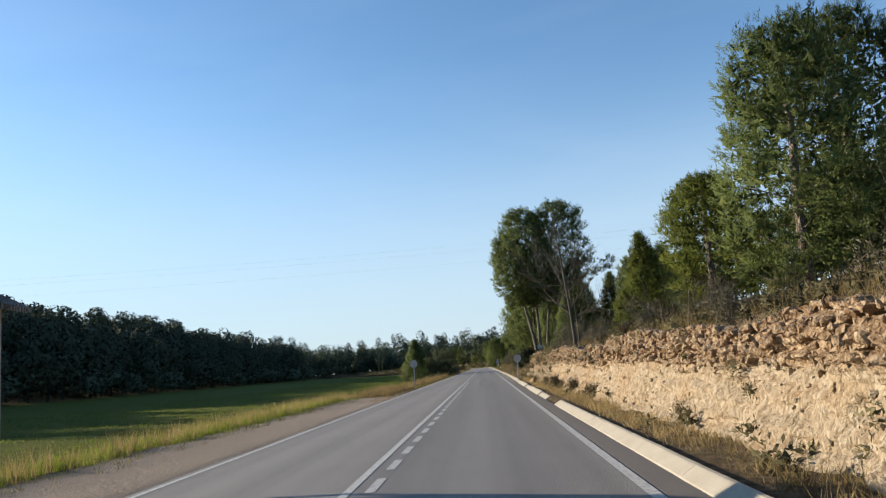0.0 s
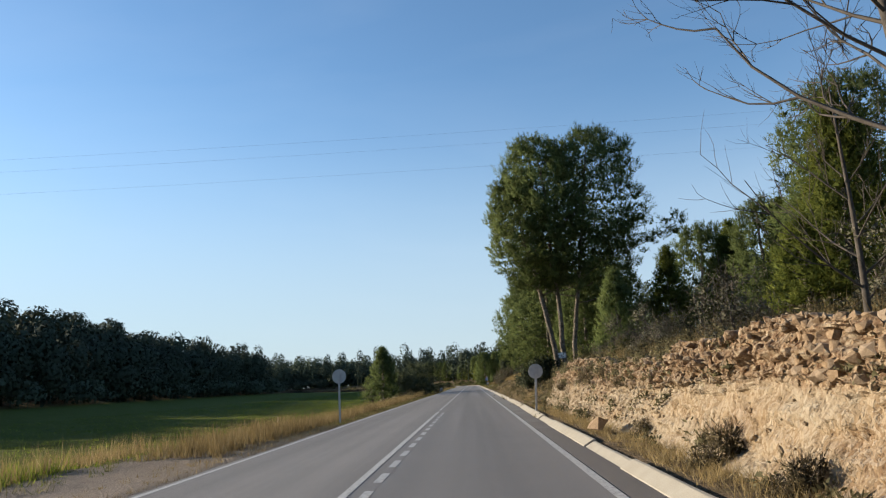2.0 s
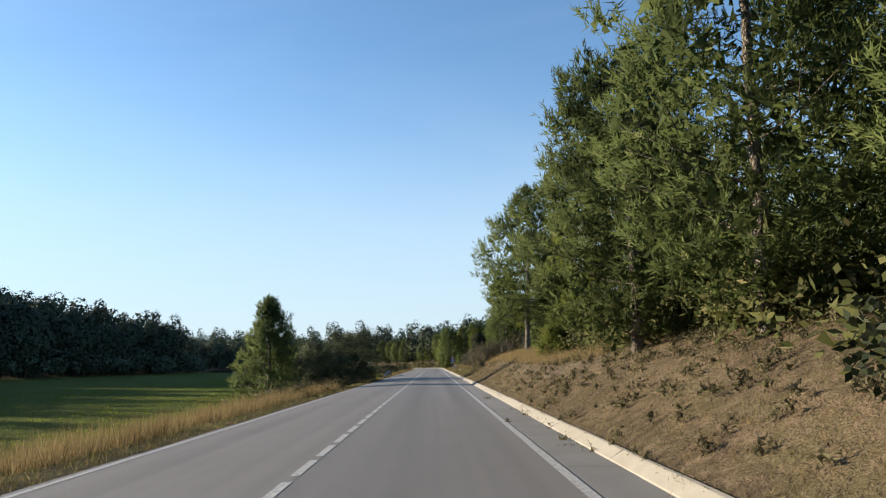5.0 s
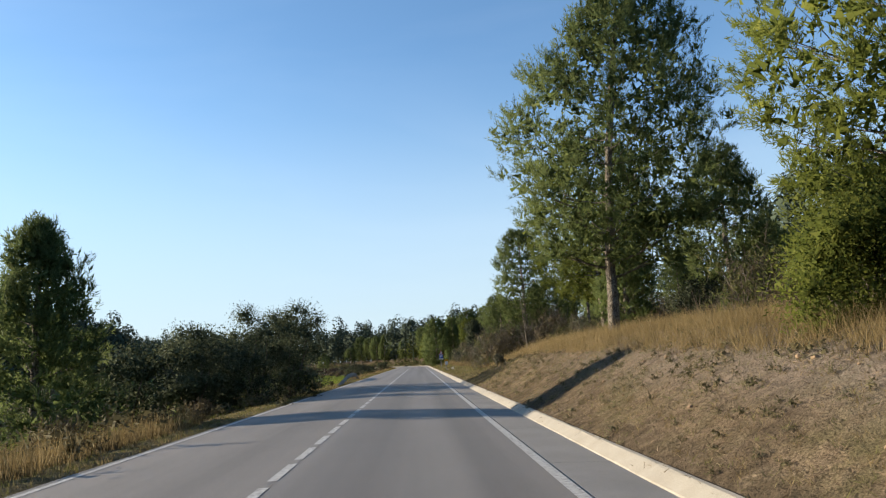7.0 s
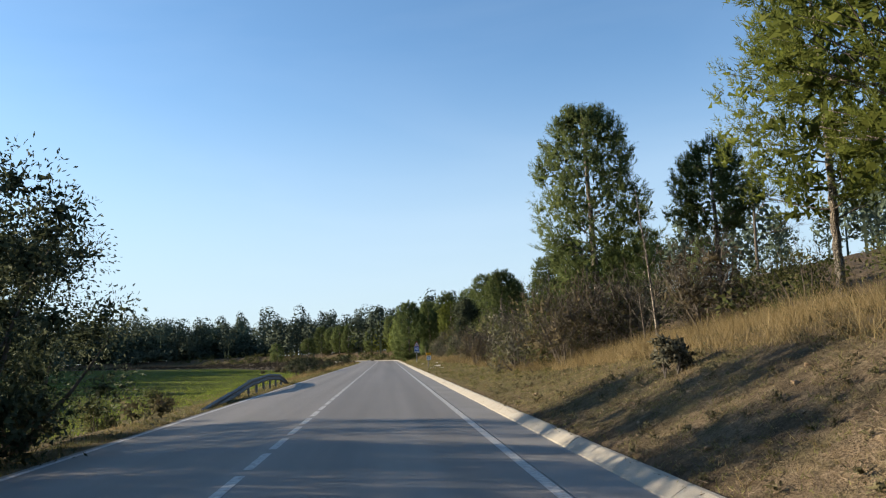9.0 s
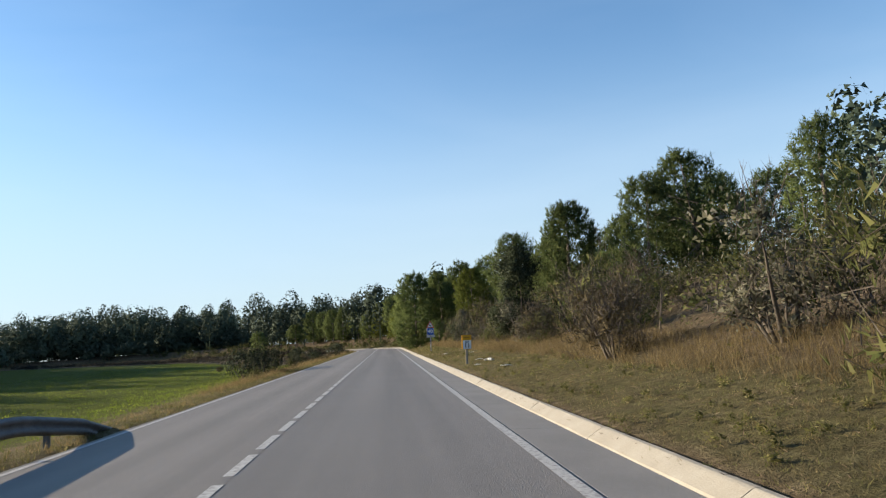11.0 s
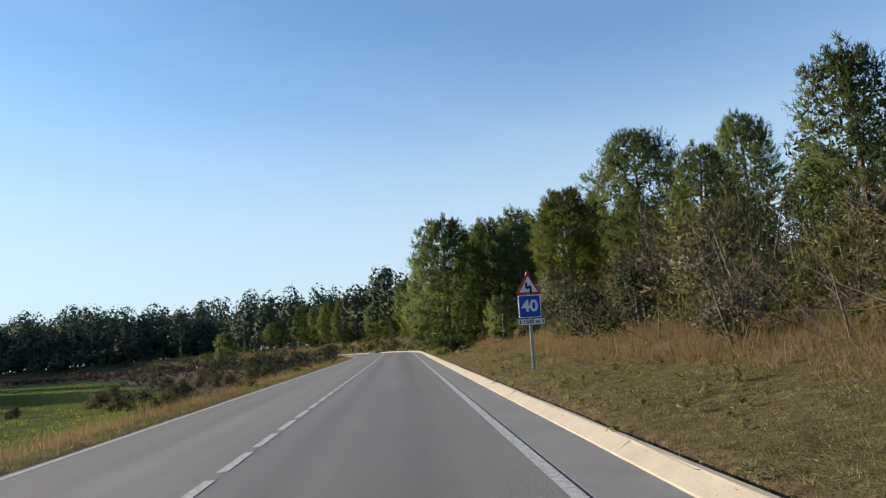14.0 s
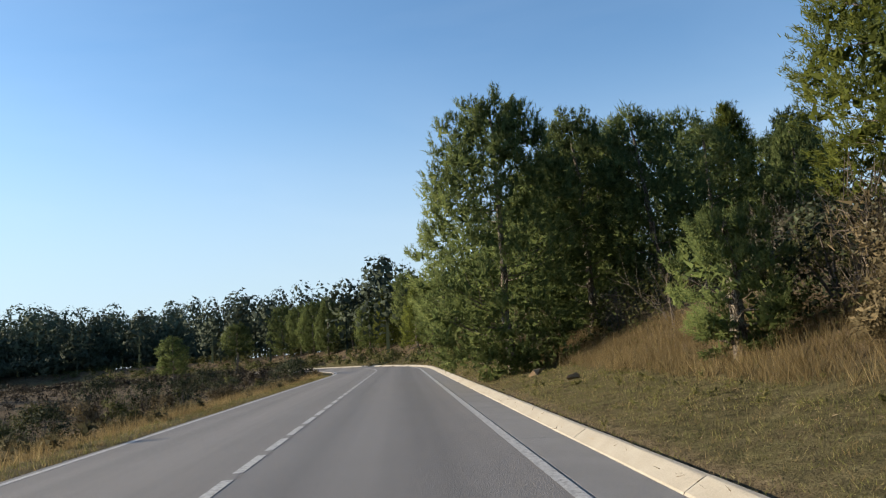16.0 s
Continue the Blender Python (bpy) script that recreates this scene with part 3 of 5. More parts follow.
# ---- kerb ----
def kerb_piece(seed):
    """Four metres of low sloped concrete kerb with slightly uneven edges."""
    rng = np.random.default_rng(seed)
    ys = np.array([0.006, 1.0, 2.0, 3.0, 3.994])
    prof = np.array([(0, -0.2), (0.0, -0.122), (0.012, -0.1), (0.18, 0.002), (0.205, 0.014), (0.255, 0.016), (0.265, 0.0), (0.265, -0.2)])
    v = np.concatenate([np.stack([prof[:, 0] + rng.normal(0, 0.002, 8), np.full(8, y), prof[:, 1] + rng.normal(0, 0.002, 8)], 1) for y in ys])
    f = grid_tris(5, 8)
    caps = [[0, i, i + 1] for i in range(1, 7)] + [[32, 32 + i + 1, 32 + i] for i in range(1, 7)]
    return mesh_of("kerb_stone", v, np.concatenate([f[:, ::-1], caps]), M_KERB)


kerb = tagged(new("kerb"), "pale concrete kerb of low sloped stones along the gutter", "kerb", kind="structure")
KERBS = [kerb_piece(i) for i in range(5)]
krng = random.Random(4)
for i in range(-11, 111):
    s = 4.0 * i + 2.0
    if s == 26:
        continue
    x, y = along(s, kerb_x(s))
    x2, y2 = along(s + 4, kerb_x(s + 4))
    ob = part("kerb_stone", KERBS[i % 5], kerb)
    ob.matrix_basis = pose(float(x), float(y), krng.uniform(-0.003, 0.002) - (0.04 if s in (30, 42, 54) else 0), 0, krng.uniform(-0.2, 0.2), math.degrees(math.atan2(-(x2 - x), y2 - y)) + krng.uniform(-0.08, 0.08))


# ---- rock cut beside the first stretch ----
CUT_Y = np.arange(-30, 77.5, 0.09)
CUT_J = 44


def rock_cut():
    """The places on the cut's face, row by row: a smooth pale wall below, a ledge, broken layers above; rougher towards its end."""
    prof = np.array([(4.95, -0.25), (5.05, 0.0), (5.22, 0.2), (5.38, 0.55), (5.5, 0.9), (5.56, 1.04), (5.46, 1.1), (5.47, 1.36), (5.5, 1.6), (5.6, 1.74), (5.85, 1.7), (6.7, 1.2)])
    u = np.linspace(0, 1, CUT_J)
    px, pz = np.interp(u, np.linspace(0, 1, 12), prof[:, 0]), np.interp(u, np.linspace(0, 1, 12), prof[:, 1])
    v = np.zeros((len(CUT_Y), CUT_J, 3))
    for i, y in enumerate(CUT_Y):
        fade = 1 - float(step(67, 77, y))
        rough = float(step(46, 56, y))
        h = (0.55 + 0.45 * fade) * (1 + 0.07 * math.sin(y * 0.35) + 0.05 * math.sin(y * 1.3))
        slump = rough * (0.3 + 0.25 * math.sin(y * 0.8))
        for j in range(CUT_J):
            q = Vector((px[j], y, pz[j]))
            top = pz[j] > 1.08
            n1 = noise.noise(q * 0.6) * 0.26 + noise.noise(Vector((q.x, q.y * 1.6, q.z * 2.6))) * 0.14
            n2 = noise.noise(q * 4.2) * 0.05 + noise.noise(Vector((q.x, q.y * 7, q.z * 13))) * 0.04 + noise.noise(q * 9.0) * 0.03
            # beds of different hardness stand out or lie back
            bed = 0.05 * noise.noise(Vector((q.x, q.y * 2.2, q.z * 16))) + 0.06 * math.sin(q.z * 17 + 2.2 * noise.noise(Vector((0, q.y * 0.5, q.z)))) * (1.0 if top else 0.45)
            cell = noise.voronoi(Vector((q.x * 2.0, q.y * (2.6 if top else 4.2), q.z * (5.0 if top else 6.0))))[0]
            crack = max(0.0, 0.3 - (cell[1] - cell[0])) * (0.5 - 0.25 * rough if top else 0.14 + 0.08 * rough)
            pit = 0.14 * max(0.0, noise.noise(Vector((q.x, q.y * 1.1, q.z * 2.0)) * 1.4))
            v[i, j] = (px[j] + n1 * 0.8 + n2 + bed + crack + pit + slump * max(0.0, pz[j]) * 0.35 + 0.1 + (1 - fade) * 1.1, y, pz[j] * h * (0.25 + 0.75 * fade) + n2 * 0.5)
    return v


CUT = rock_cut()


def on_face(y, z):
    """The place on the cut's face at that distance and height."""
    row = CUT[int(np.clip((y - CUT_Y[0]) / 0.09, 0, len(CUT_Y) - 1))]
    j = int(np.argmin(np.abs(row[:36, 2] - z)))
    return row[j]


cutting = tagged(new("rock_cutting"), "sandy yellow rock cutting with broken stone layers on top", "rock face", kind="structure")
part("rock_face", mesh_of("rock_face", CUT.reshape(-1, 3), grid_tris(len(CUT_Y), CUT_J)[:, ::-1], M_ROCK), cutting)


def stone_mesh(seed):
    """A broken stone with blunt edges."""
    rng = random.Random(seed)
    bm = bmesh.new()
    for i in range(15):
        q = Vector((rng.uniform(-1, 1), rng.uniform(-1, 1), rng.uniform(-1, 1)))
        cube, ball = q * (0.5 / max(abs(q.x), abs(q.y), abs(q.z))), q.normalized() * 0.56
        bm.verts.new((cube * 0.5 + ball * 0.5) * rng.uniform(0.86, 1.0))
    r = bmesh.ops.convex_hull(bm, input=bm.verts)
    bmesh.ops.delete(bm, geom=[v for v in bm.verts if not v.link_faces], context="VERTS")
    bmesh.ops.triangulate(bm, faces=bm.faces)
    me = bpy.data.meshes.new("stone")
    bm.to_mesh(me)
    bm.free()
    return me


STONES = []
for i in range(8):
    for m in (M_STONE, M_GREYSTONE):
        me = stone_mesh(i)
        me.materials.append(m)
        STONES.append(me)


def course(y, row):
    """The height of a course of broken blocks, 0 the lowest of five."""
    f = 1 - 0.6 * float(step(67, 77, y))
    return (1.13 + 0.152 * row) * (1 + 0.06 * math.sin(y * 0.35) + 0.03 * math.sin(y * 1.1)) * f


srng = random.Random(9)
base_stones = []
for me in STONES[::2]:
    base_stones.append((np.array([v.co[:] for v in me.vertices]), np.array([p.vertices[:] for p in me.polygons])))
rub = random.Random(12)
rubble = Soup()


def joined_stone(i, at, size, tilt=1.5):
    v, t = base_stones[i % 8]
    m = np.array(Euler((rub.uniform(-tilt, tilt), rub.uniform(-tilt, tilt), rub.uniform(0, 6.3))).to_matrix()) * np.array(size)[None]
    rubble.add(v @ m.T + at, t)


# blocks lie in rough courses; the nearest stretch as single stones
for row in range(5):
    y = -6.0
    while y < 66:
        wide = srng.uniform(0.1, 0.24) if srng.random() < 0.85 else srng.uniform(0.24, 0.38)
        y += wide * 0.8
        if srng.random() < 0.12 + 0.3 * float(step(48, 56, y)):
            continue
        p = on_face(y, course(y, row) + srng.uniform(-0.04, 0.04))
        tall, deep = srng.uniform(0.1, 0.2), srng.uniform(0.12, 0.2)
        spot = (p[0] + 0.035 + srng.uniform(-0.04, 0.03), y - wide * 0.4, p[2])
        if 30 < y < 40:
            ob = part("stone", STONES[srng.randrange(16)], cutting)
            ob.matrix_basis = pose(*spot, srng.uniform(-16, 16), srng.uniform(-16, 16), srng.uniform(-25, 25)) @ Matrix.Diagonal((deep, wide, tall, 1))
        else:
            joined_stone(srng.randrange(8), spot, (deep, wide * 0.9, tall), 0.3)
# chips between them, and gravel that weathers out of the lower face
for i in range(4600):
    y = rub.uniform(-6, 70)
    if i % 2:
        p = on_face(y, course(y, rub.uniform(-0.8, 4.8)))
        k = rub.uniform(0.05, 0.15)
    else:
        y = y if rub.random() < 0.2 else rub.uniform(46, 70)
        p = on_face(y, rub.uniform(0.05, 1.15))
        k = 0.03 + 0.1 * rub.random() ** 2.0
    joined_stone(i, (p[0] - 0.01, y, p[2]), (k * rub.uniform(0.7, 1.1), k * rub.uniform(0.8, 1.5), k * rub.uniform(0.5, 1.0)))
pebbles = Soup()
for i in range(300):
    y, e = rub.uniform(98, 160), rub.uniform(0.4, 5.0)
    x = float(kerb_x(y)) + 0.24 + e
    v, t = base_stones[i % 8]
    k = 0.03 + 0.06 * rub.random() ** 2
    m = np.array(Euler((rub.uniform(-0.5, 0.5), rub.uniform(-0.5, 0.5), rub.uniform(0, 6.3))).to_matrix()) * (k * np.array([1.2, 1.4, 0.8]))[None]
    pebbles.add(v @ m.T + [x, y, float(height(np.array([x]), np.array([y]))[0]) + 0.01], t)
tagged(new("bank_pebbles", pebbles.mesh("bank_pebbles", M_STONE)), "pale loose stones scattered over the dry bank", "stones", kind="stuff")
tagged(part("rubble", rubble.mesh("rubble", M_ROCK), cutting, "loose small stones in the face"), kind="stuff")


# ---- trees and shrubs ----
def unit(v):
    return v / (np.linalg.norm(v, axis=-1, keepdims=True) + 1e-9)


def clump(soup, c, r, n, rng, length, width, leaf=False, flat=0.7, up=0.5, core=None):
    """A dense clump of foliage round c, with a bristly rim; core: the middle of the whole crown."""
    shape = np.array([r, r, r * flat])
    lean = unit(np.asarray(c - core)[None]) * 0.7 if core is not None else 0
    # the shaded inside, of broad overlapping sprays
    k = max(5, int(n * (0.65 if leaf else 1.5)))
    q = unit(rng.normal(size=(k, 3)))
    p = c + q * shape * rng.uniform(0.0, 0.7, (k, 1))
    big = min(r * 0.6, (1.5 if leaf else 1.25) * length) * rng.uniform(0.6, 1.2, k)
    d = unit(q * 0.5 + rng.normal(0, 0.9, (k, 3)))
    soup.blades(p - 0.5 * big[:, None] * d, d, big, big * (0.6 if leaf else 0.42 if up < 1.2 else 0.26), rng, False, q + lean + [0, 0, 0.15])
    q = unit(rng.normal(size=(n, 3)))
    p = c + q * shape * rng.uniform(0.55, 1.0, (n, 1))
    face = q * 0.8 + lean + [0, 0, 0.15]
    if leaf:
        soup.blades(p, q + rng.normal(0, 0.8, (n, 3)), length * rng.uniform(0.6, 1.3, n), width * rng.uniform(0.7, 1.2, n), rng, True, face + rng.normal(0, 0.3, (n, 3)))
    else:
        m = 4
        d = unit(q * 0.6 + [0, 0, up])
        pp, dd = np.repeat(p, m, 0), np.repeat(d, m, 0) + rng.normal(0, 0.33, (n * m, 3))
        soup.blades(pp, dd, length * rng.uniform(0.6, 1.25, n * m), width, rng, False, np.repeat(face, m, 0) + rng.normal(0, 0.25, (n * m, 3)))


def limb_path(a, d, length, rng, rise=0.25, n=5, wander=0.12):
    """A limb from a along d that bends up towards its end."""
    pts, p, d = [np.array(a, float)], np.array(a, float), np.array(d, float)
    for i in range(n):
        d = unit(d + [0, 0, rise / n] + rng.normal(0, wander, 3))
        p = p + d * length / n
        pts.append(p)
    return np.array(pts)


def crown_profile(shape, f):
    """The crown's half width, as a share of its widest, at the share f of its height."""
    if shape == "oval":
        return np.sin(np.pi * (0.15 + 0.80 * f)) ** 0.7
    if shape == "dome":
        return np.where(f < 0.4, 0.72 + 0.7 * f, np.sqrt(np.maximum(0.03, 1 - ((f - 0.4) / 0.61) ** 2)))
    return (1.03 - f) ** 0.75


def pine(seed, h, base, radius, tufts=1500, size=1.0, shape="oval", lean=(0, 0), mat=None, trunk_r=0.13, sparse=0.0, limbs=None, bole=11, arms=()):
    """A pine as a thing: trunk with limbs, crown of needle tufts in cloud-like clumps. h: height, base: where the crown begins,
    both over the foot; arms: long single branches as (height, azimuth in degrees, length)."""
    rng = np.random.default_rng(seed)
    wood, leaves = Soup(), Soup()
    n = 10
    u = np.linspace(0, 1, n)
    wob = np.cumsum(rng.normal(0, 0.05, (n, 2)), 0) * h / 10
    tr = np.stack([lean[0] * u**1.3 + wob[:, 0], lean[1] * u**1.3 + wob[:, 1], u * h * 0.96 - 0.25 * (u == 0)], 1)
    fine = np.linspace(0, 1, 46 if bole > 8 else 14)
    stem = np.stack([np.interp(fine, u, tr[:, j]) for j in range(3)], 1) + rng.normal(0, 0.012, (len(fine), 3)) * [1, 1, 0]
    wood.tube(stem, (trunk_r * (1.15 - fine) ** 0.8 + 0.012) * (1 + 0.35 * np.exp(-fine * 30)) * rng.uniform(0.93, 1.08, len(fine)), bole)

    def axis(z):
        return np.stack([np.interp(z, tr[:, 2], tr[:, 0]), np.interp(z, tr[:, 2], tr[:, 1]), z], -1)

    # clumps spread evenly over the crown's uneven outside
    cr = 0.15 * radius**0.7 + 0.2
    k = int(4.4 * radius * (h - base) / (1.5 * cr * cr))
    i = np.arange(k)
    f = ((i + rng.uniform(0, 1, k)) / k) ** 0.92
    az = i * 2.39996 + rng.uniform(-0.5, 0.5, k)
    ph = rng.uniform(0, 6.283, 4)
    lobe = 0.93 + 0.1 * np.sin(2 * az + ph[0]) + 0.1 * np.sin(3 * az + 8 * f + ph[1]) + 0.08 * np.sin(5 * az - 15 * f + ph[2])
    rr = radius * crown_profile(shape, f) * lobe * rng.uniform(0.66, 0.98, k)
    z = base + (h - base) * f * 0.97
    spot = axis(z) + np.stack([rr * np.cos(az), rr * np.sin(az), rng.normal(0, 0.12, k)], 1)
    hole = np.sin(4 * az + 11 * f + ph[3]) + np.sin(3 * az - 17 * f + ph[0]) + rng.normal(0, 0.5, k)
    keep = hole > -2.3 + 3.0 * sparse
    rad = cr * rng.uniform(0.75, 1.35, k) * np.where(f > 0.93, 0.75, 1.0)
    # limbs run from the trunk out to some of the clumps
    for j in range(0, k, max(1, k // (limbs or int(12 + (h - base) * 2.5)))):
        root = axis(np.array([max(base * 0.8, z[j] - 0.3 * rr[j])]))[0]
        mid = (root * 0.5 + spot[j] * 0.5) - [0, 0, 0.06 * rr[j]] + rng.normal(0, 0.08, 3)
        r0 = max(0.014, trunk_r * 0.3 * (1.1 - f[j]))
        wood.tube([root, root * 0.6 + mid * 0.4 - [0, 0, 0.02 * rr[j]], mid, mid * 0.4 + spot[j] * 0.6, spot[j]], np.linspace(r0, 0.008, 5), 4 if bole > 8 else 3)
        for w in (-1, 1):
            side = unit(np.array([-math.sin(az[j]), math.cos(az[j]), 0.3 * w])) * w * 0.35 * rr[j]
            wood.tube([mid, mid * 0.5 + spot[j] * 0.5 + side * 0.6, spot[j] * 0.9 + mid * 0.1 + side], [r0 * 0.5, r0 * 0.35, 0.005], 3)
    spot, rad = spot[keep], rad[keep]
    extra = []
    for hz, deg, reach in arms:
        way = np.array([math.cos(radians(deg)), math.sin(radians(deg)), 0.16])
        pts = limb_path(axis(np.array([hz]))[0], way, reach, rng, 0.25, 8, 0.06)
        wood.tube(pts, np.linspace(trunk_r * 0.4, 0.015, len(pts)), 5)
        for q in pts[3:]:
            extra += [q + rng.normal(0, 0.32, 3) * [1, 1, 0.5] + [0, 0, 0.15] for m in range(5)]
    if extra:
        spot, rad = np.concatenate([spot, extra]), np.concatenate([rad, cr * rng.uniform(0.6, 1.0, len(extra))])
    core = np.array([lean[0] * 0.5, lean[1] * 0.5, base + 0.4 * (h - base)])
    n_c = len(spot)
    # shaded sprays inside the clumps and the crown
    pick = np.repeat(np.arange(n_c), 22 if radius > 3 else 18)
    q = unit(rng.normal(size=(len(pick), 3)))
    deep = rng.random(len(pick)) < 0.5
    ax = axis(np.clip(spot[pick, 2], 0, h))
    c = np.where(deep[:, None], ax + (spot[pick] - ax) * rng.uniform(0.35, 0.85, (len(pick), 1)), spot[pick])
    p = c + q * (rad[pick] * rng.uniform(0.0, 0.6, len(pick)))[:, None] * [1, 1, 0.75]
    big = np.minimum(rad[pick] * 0.6, 0.36) * rng.uniform(0.6, 1.2, len(pick))
    d = unit(q * 0.5 + rng.normal(0, 0.8, (len(pick), 3)) + [0, 0, 0.4])
    lean_out = unit(c - core) * 0.75
    leaves.blades(p - 0.5 * big[:, None] * d, d, big, big * 0.4, rng, False, q * 0.5 + lean_out + [0, 0, 0.15])
    # needle tufts along upswept shoots, like small bottle brushes
    n_sh = np.maximum(4, (16 * rad).astype(int))
    own = np.repeat(np.arange(n_c), n_sh)
    out = unit(spot[own] - core)
    q = unit(rng.normal(size=(len(own), 3)) + 0.45 * out + [0, 0, 0.25])
    d = unit(q * 0.6 + out * 0.3 + [0, 0, 0.8] + rng.normal(0, 0.15, (len(own), 3)))
    root = spot[own] + q * (rad[own] * rng.uniform(0.3, 0.75, len(own)))[:, None] * [1, 1, 0.75]
    reach = rad[own] * rng.uniform(0.35, 0.75, len(own))
    m = max(6, int(1.7 * tufts * 4 / len(own)))
    pick = np.repeat(np.arange(len(own)), m)
    p = root[pick] + d[pick] * (reach[pick] * rng.uniform(-0.2, 1.0, len(pick)))[:, None] + rng.normal(0, 0.03, (len(pick), 3))
    dd = d[pick] * 0.75 + rng.normal(0, 0.42, (len(pick), 3))
    face = q[pick] * 0.75 + out[pick] * 0.65 + [0, 0, 0.2] + rng.normal(0, 0.2, (len(pick), 3))
    leaves.blades(p, dd, 0.2 * size * rng.uniform(0.6, 1.25, len(p)), 0.034 * size, rng, False, face)
    ob = new("pine_tree")
    part("trunk", wood.mesh("trunk", M_BARK, True), ob)
    part("crown", leaves.mesh("crown", mat or M_PINE), ob)
    return ob


def shrub(seed, h, r, n, mat, leaf=(0.09, 0.05), stems=7, name="shrub", lumps=9, flat=0.8, low=0.15, broom=False, shoots=0):
    """A many-stemmed shrub: stems and foliage in uneven lumps."""
    rng = np.random.default_rng(seed)
    wood, leaves, middles = Soup(), Soup(), []
    for i in range(lumps):
        az = i * 2.4 + rng.uniform(-0.4, 0.4)
        rr = r * rng.uniform(0.1, 0.8)
        z = h * rng.uniform(low + 0.12, 0.86) * (1 - 0.35 * (rr / r) ** 2)
        c = np.array([rr * math.cos(az), rr * math.sin(az), z])
        k = min(r, h) * rng.uniform(0.32, 0.5)
        middles.append(c)
        if i < stems:
            pts = limb_path((0.1 * math.cos(az), 0.1 * math.sin(az), -0.1), c + [0, 0, 0.3], float(np.linalg.norm(c)), rng, 0.3, 4)
            wood.tube(pts, np.linspace(0.02 + 0.01 * h, 0.006, 5), 5)
        if broom:
            clump(leaves, c, k, n // lumps, rng, leaf[0], leaf[1], False, flat, 1.3, np.array([0, 0, h * 0.25]))
            continue
        clump(leaves, c, k, n // lumps, rng, leaf[0], leaf[1], True, flat, core=np.array([0, 0, h * 0.35]))
    # thin crooked twigs that stand out of the foliage
    if shoots:
        q = unit(rng.normal(size=(shoots, 3)) + [0, 0, 0.5])
        foot = np.array(middles)[rng.integers(0, lumps, shoots)] + q * (min(r, h) * rng.uniform(0.15, 0.4, (shoots, 1)))
        d = unit(q + rng.normal(0, 0.5, (shoots, 3)) + [0, 0, 0.7])
        length = rng.uniform(0.15, 0.42, shoots)
        for j in range(2):
            wood.blades(foot - 0.2 * d, d, length + 0.2, 0.014, rng)
        for j in range(3):
            wood.blades(foot + d * (length * rng.uniform(0.1, 0.6, shoots))[:, None], d + rng.normal(0, 0.6, (shoots, 3)), length * rng.uniform(0.3, 0.7, shoots), 0.009, rng)
    ob = new(name)
    part("stem", wood.mesh("stem", M_TWIG, True), ob)
    part("foliage", leaves.mesh("foliage", mat), ob)
    return ob


def bare(seed, h, spread, levels=4, name="bare_tree", trunk_r=0.09, first=0.25, mat=None, lean=0.0, boughs=13):
    """A leafless tree: trunk, boughs and fine twigs."""
    rng = np.random.default_rng(seed)
    trunk, twigs = Soup(), Soup()
    tr = limb_path((0, 0, -0.2), (lean, 0.0, 1), h, rng, 0.1, 9, 0.02)
    trunk.tube(tr, np.linspace(trunk_r, 0.01, len(tr)), 7)

    def grow(a, d, length, r, level):
        pts = limb_path(a, d, length, rng, 0.45, 4)
        twigs.tube(pts, np.linspace(r, r * 0.35, 5), 4 if level > 1 else 3)
        if level == 0:
            return
        for i in range(5 if level < 3 else 6):
            j = rng.integers(1, 5)
            side = unit(np.cross(d, rng.normal(size=3)))
            grow(pts[j], unit(np.asarray(d) * 0.8 + side * rng.uniform(0.4, 0.8) + [0, 0, 0.2]), length * rng.uniform(0.35, 0.6), r * 0.5, level - 1)

    for i in range(boughs):
        f = first + (0.95 - first) * (i + rng.random()) / boughs
        a = np.array([np.interp(f, np.linspace(0, 1, len(tr)), tr[:, k]) for k in range(3)])
        az = i * 2.4 + rng.uniform(-0.5, 0.5)
        grow(a, unit(np.array([math.cos(az), math.sin(az), rng.uniform(0.0, 0.4) + 1.1 * f])), spread * (1.25 * (1 - f) ** 1.3 + 0.14) * rng.uniform(0.7, 1.2), trunk_r * 0.4 * (1.1 - f), levels - 2)
    ob = new(name)
    part("trunk", trunk.mesh("trunk", mat or M_TWIG, True), ob)
    part("bough", twigs.mesh("bough", mat or M_TWIG, True), ob)
    return ob


def z_at(x, y):
    return float(height(np.array([x]), np.array([y]))[0])


def plant(ob, x, y, label, category, turn=0.0, scale=1.0, sink=0.05, group=""):
    ob.matrix_basis = pose(x, y, z_at(x, y) - sink, 0, 0, turn) @ Matrix.Diagonal((scale, scale, scale, 1))
    return tagged(ob, label, category, group)


PINE_L = "green Aleppo pine with grey trunk on the roadside bank"

# pines over the rock cutting
plant(pine(11, 7.6, 0.5, 2.2, 4200, 0.75, "oval", (-0.1, 0)), 10.2, 21, "bushy dark green pine above the rock cutting", "tree")
plant(pine(12, 8.6, 1.0, 2.7, 4200, 0.8, "oval", (0.3, 0)), 12.8, 23.5, "bushy dark green pine above the rock cutting", "tree")
plant(pine(13, 5.0, 0.5, 1.7, 1500, 1.0, "oval", (0, 0), M_YELLOW), 9.6, 27.5, "small yellow-green pine above the rock cutting", "tree")
tall_bare = plant(bare(14, 6.9, 2.3, 5, "bare_tree", 0.085, 0.2, M_DEADWOOD, -0.02, 22), 5.95, 36.8, "leafless grey tree standing on the rock cutting", "tree")
tall_bare.matrix_basis = pose(5.95, 36.8, 1.72)
plant(bare(15, 3.2, 1.9, 4, "bare_tree", 0.05, 0.1, M_DEADWOOD), 6.45, 39.2, "low leafless grey tree beside the tall bare one", "tree", 70)
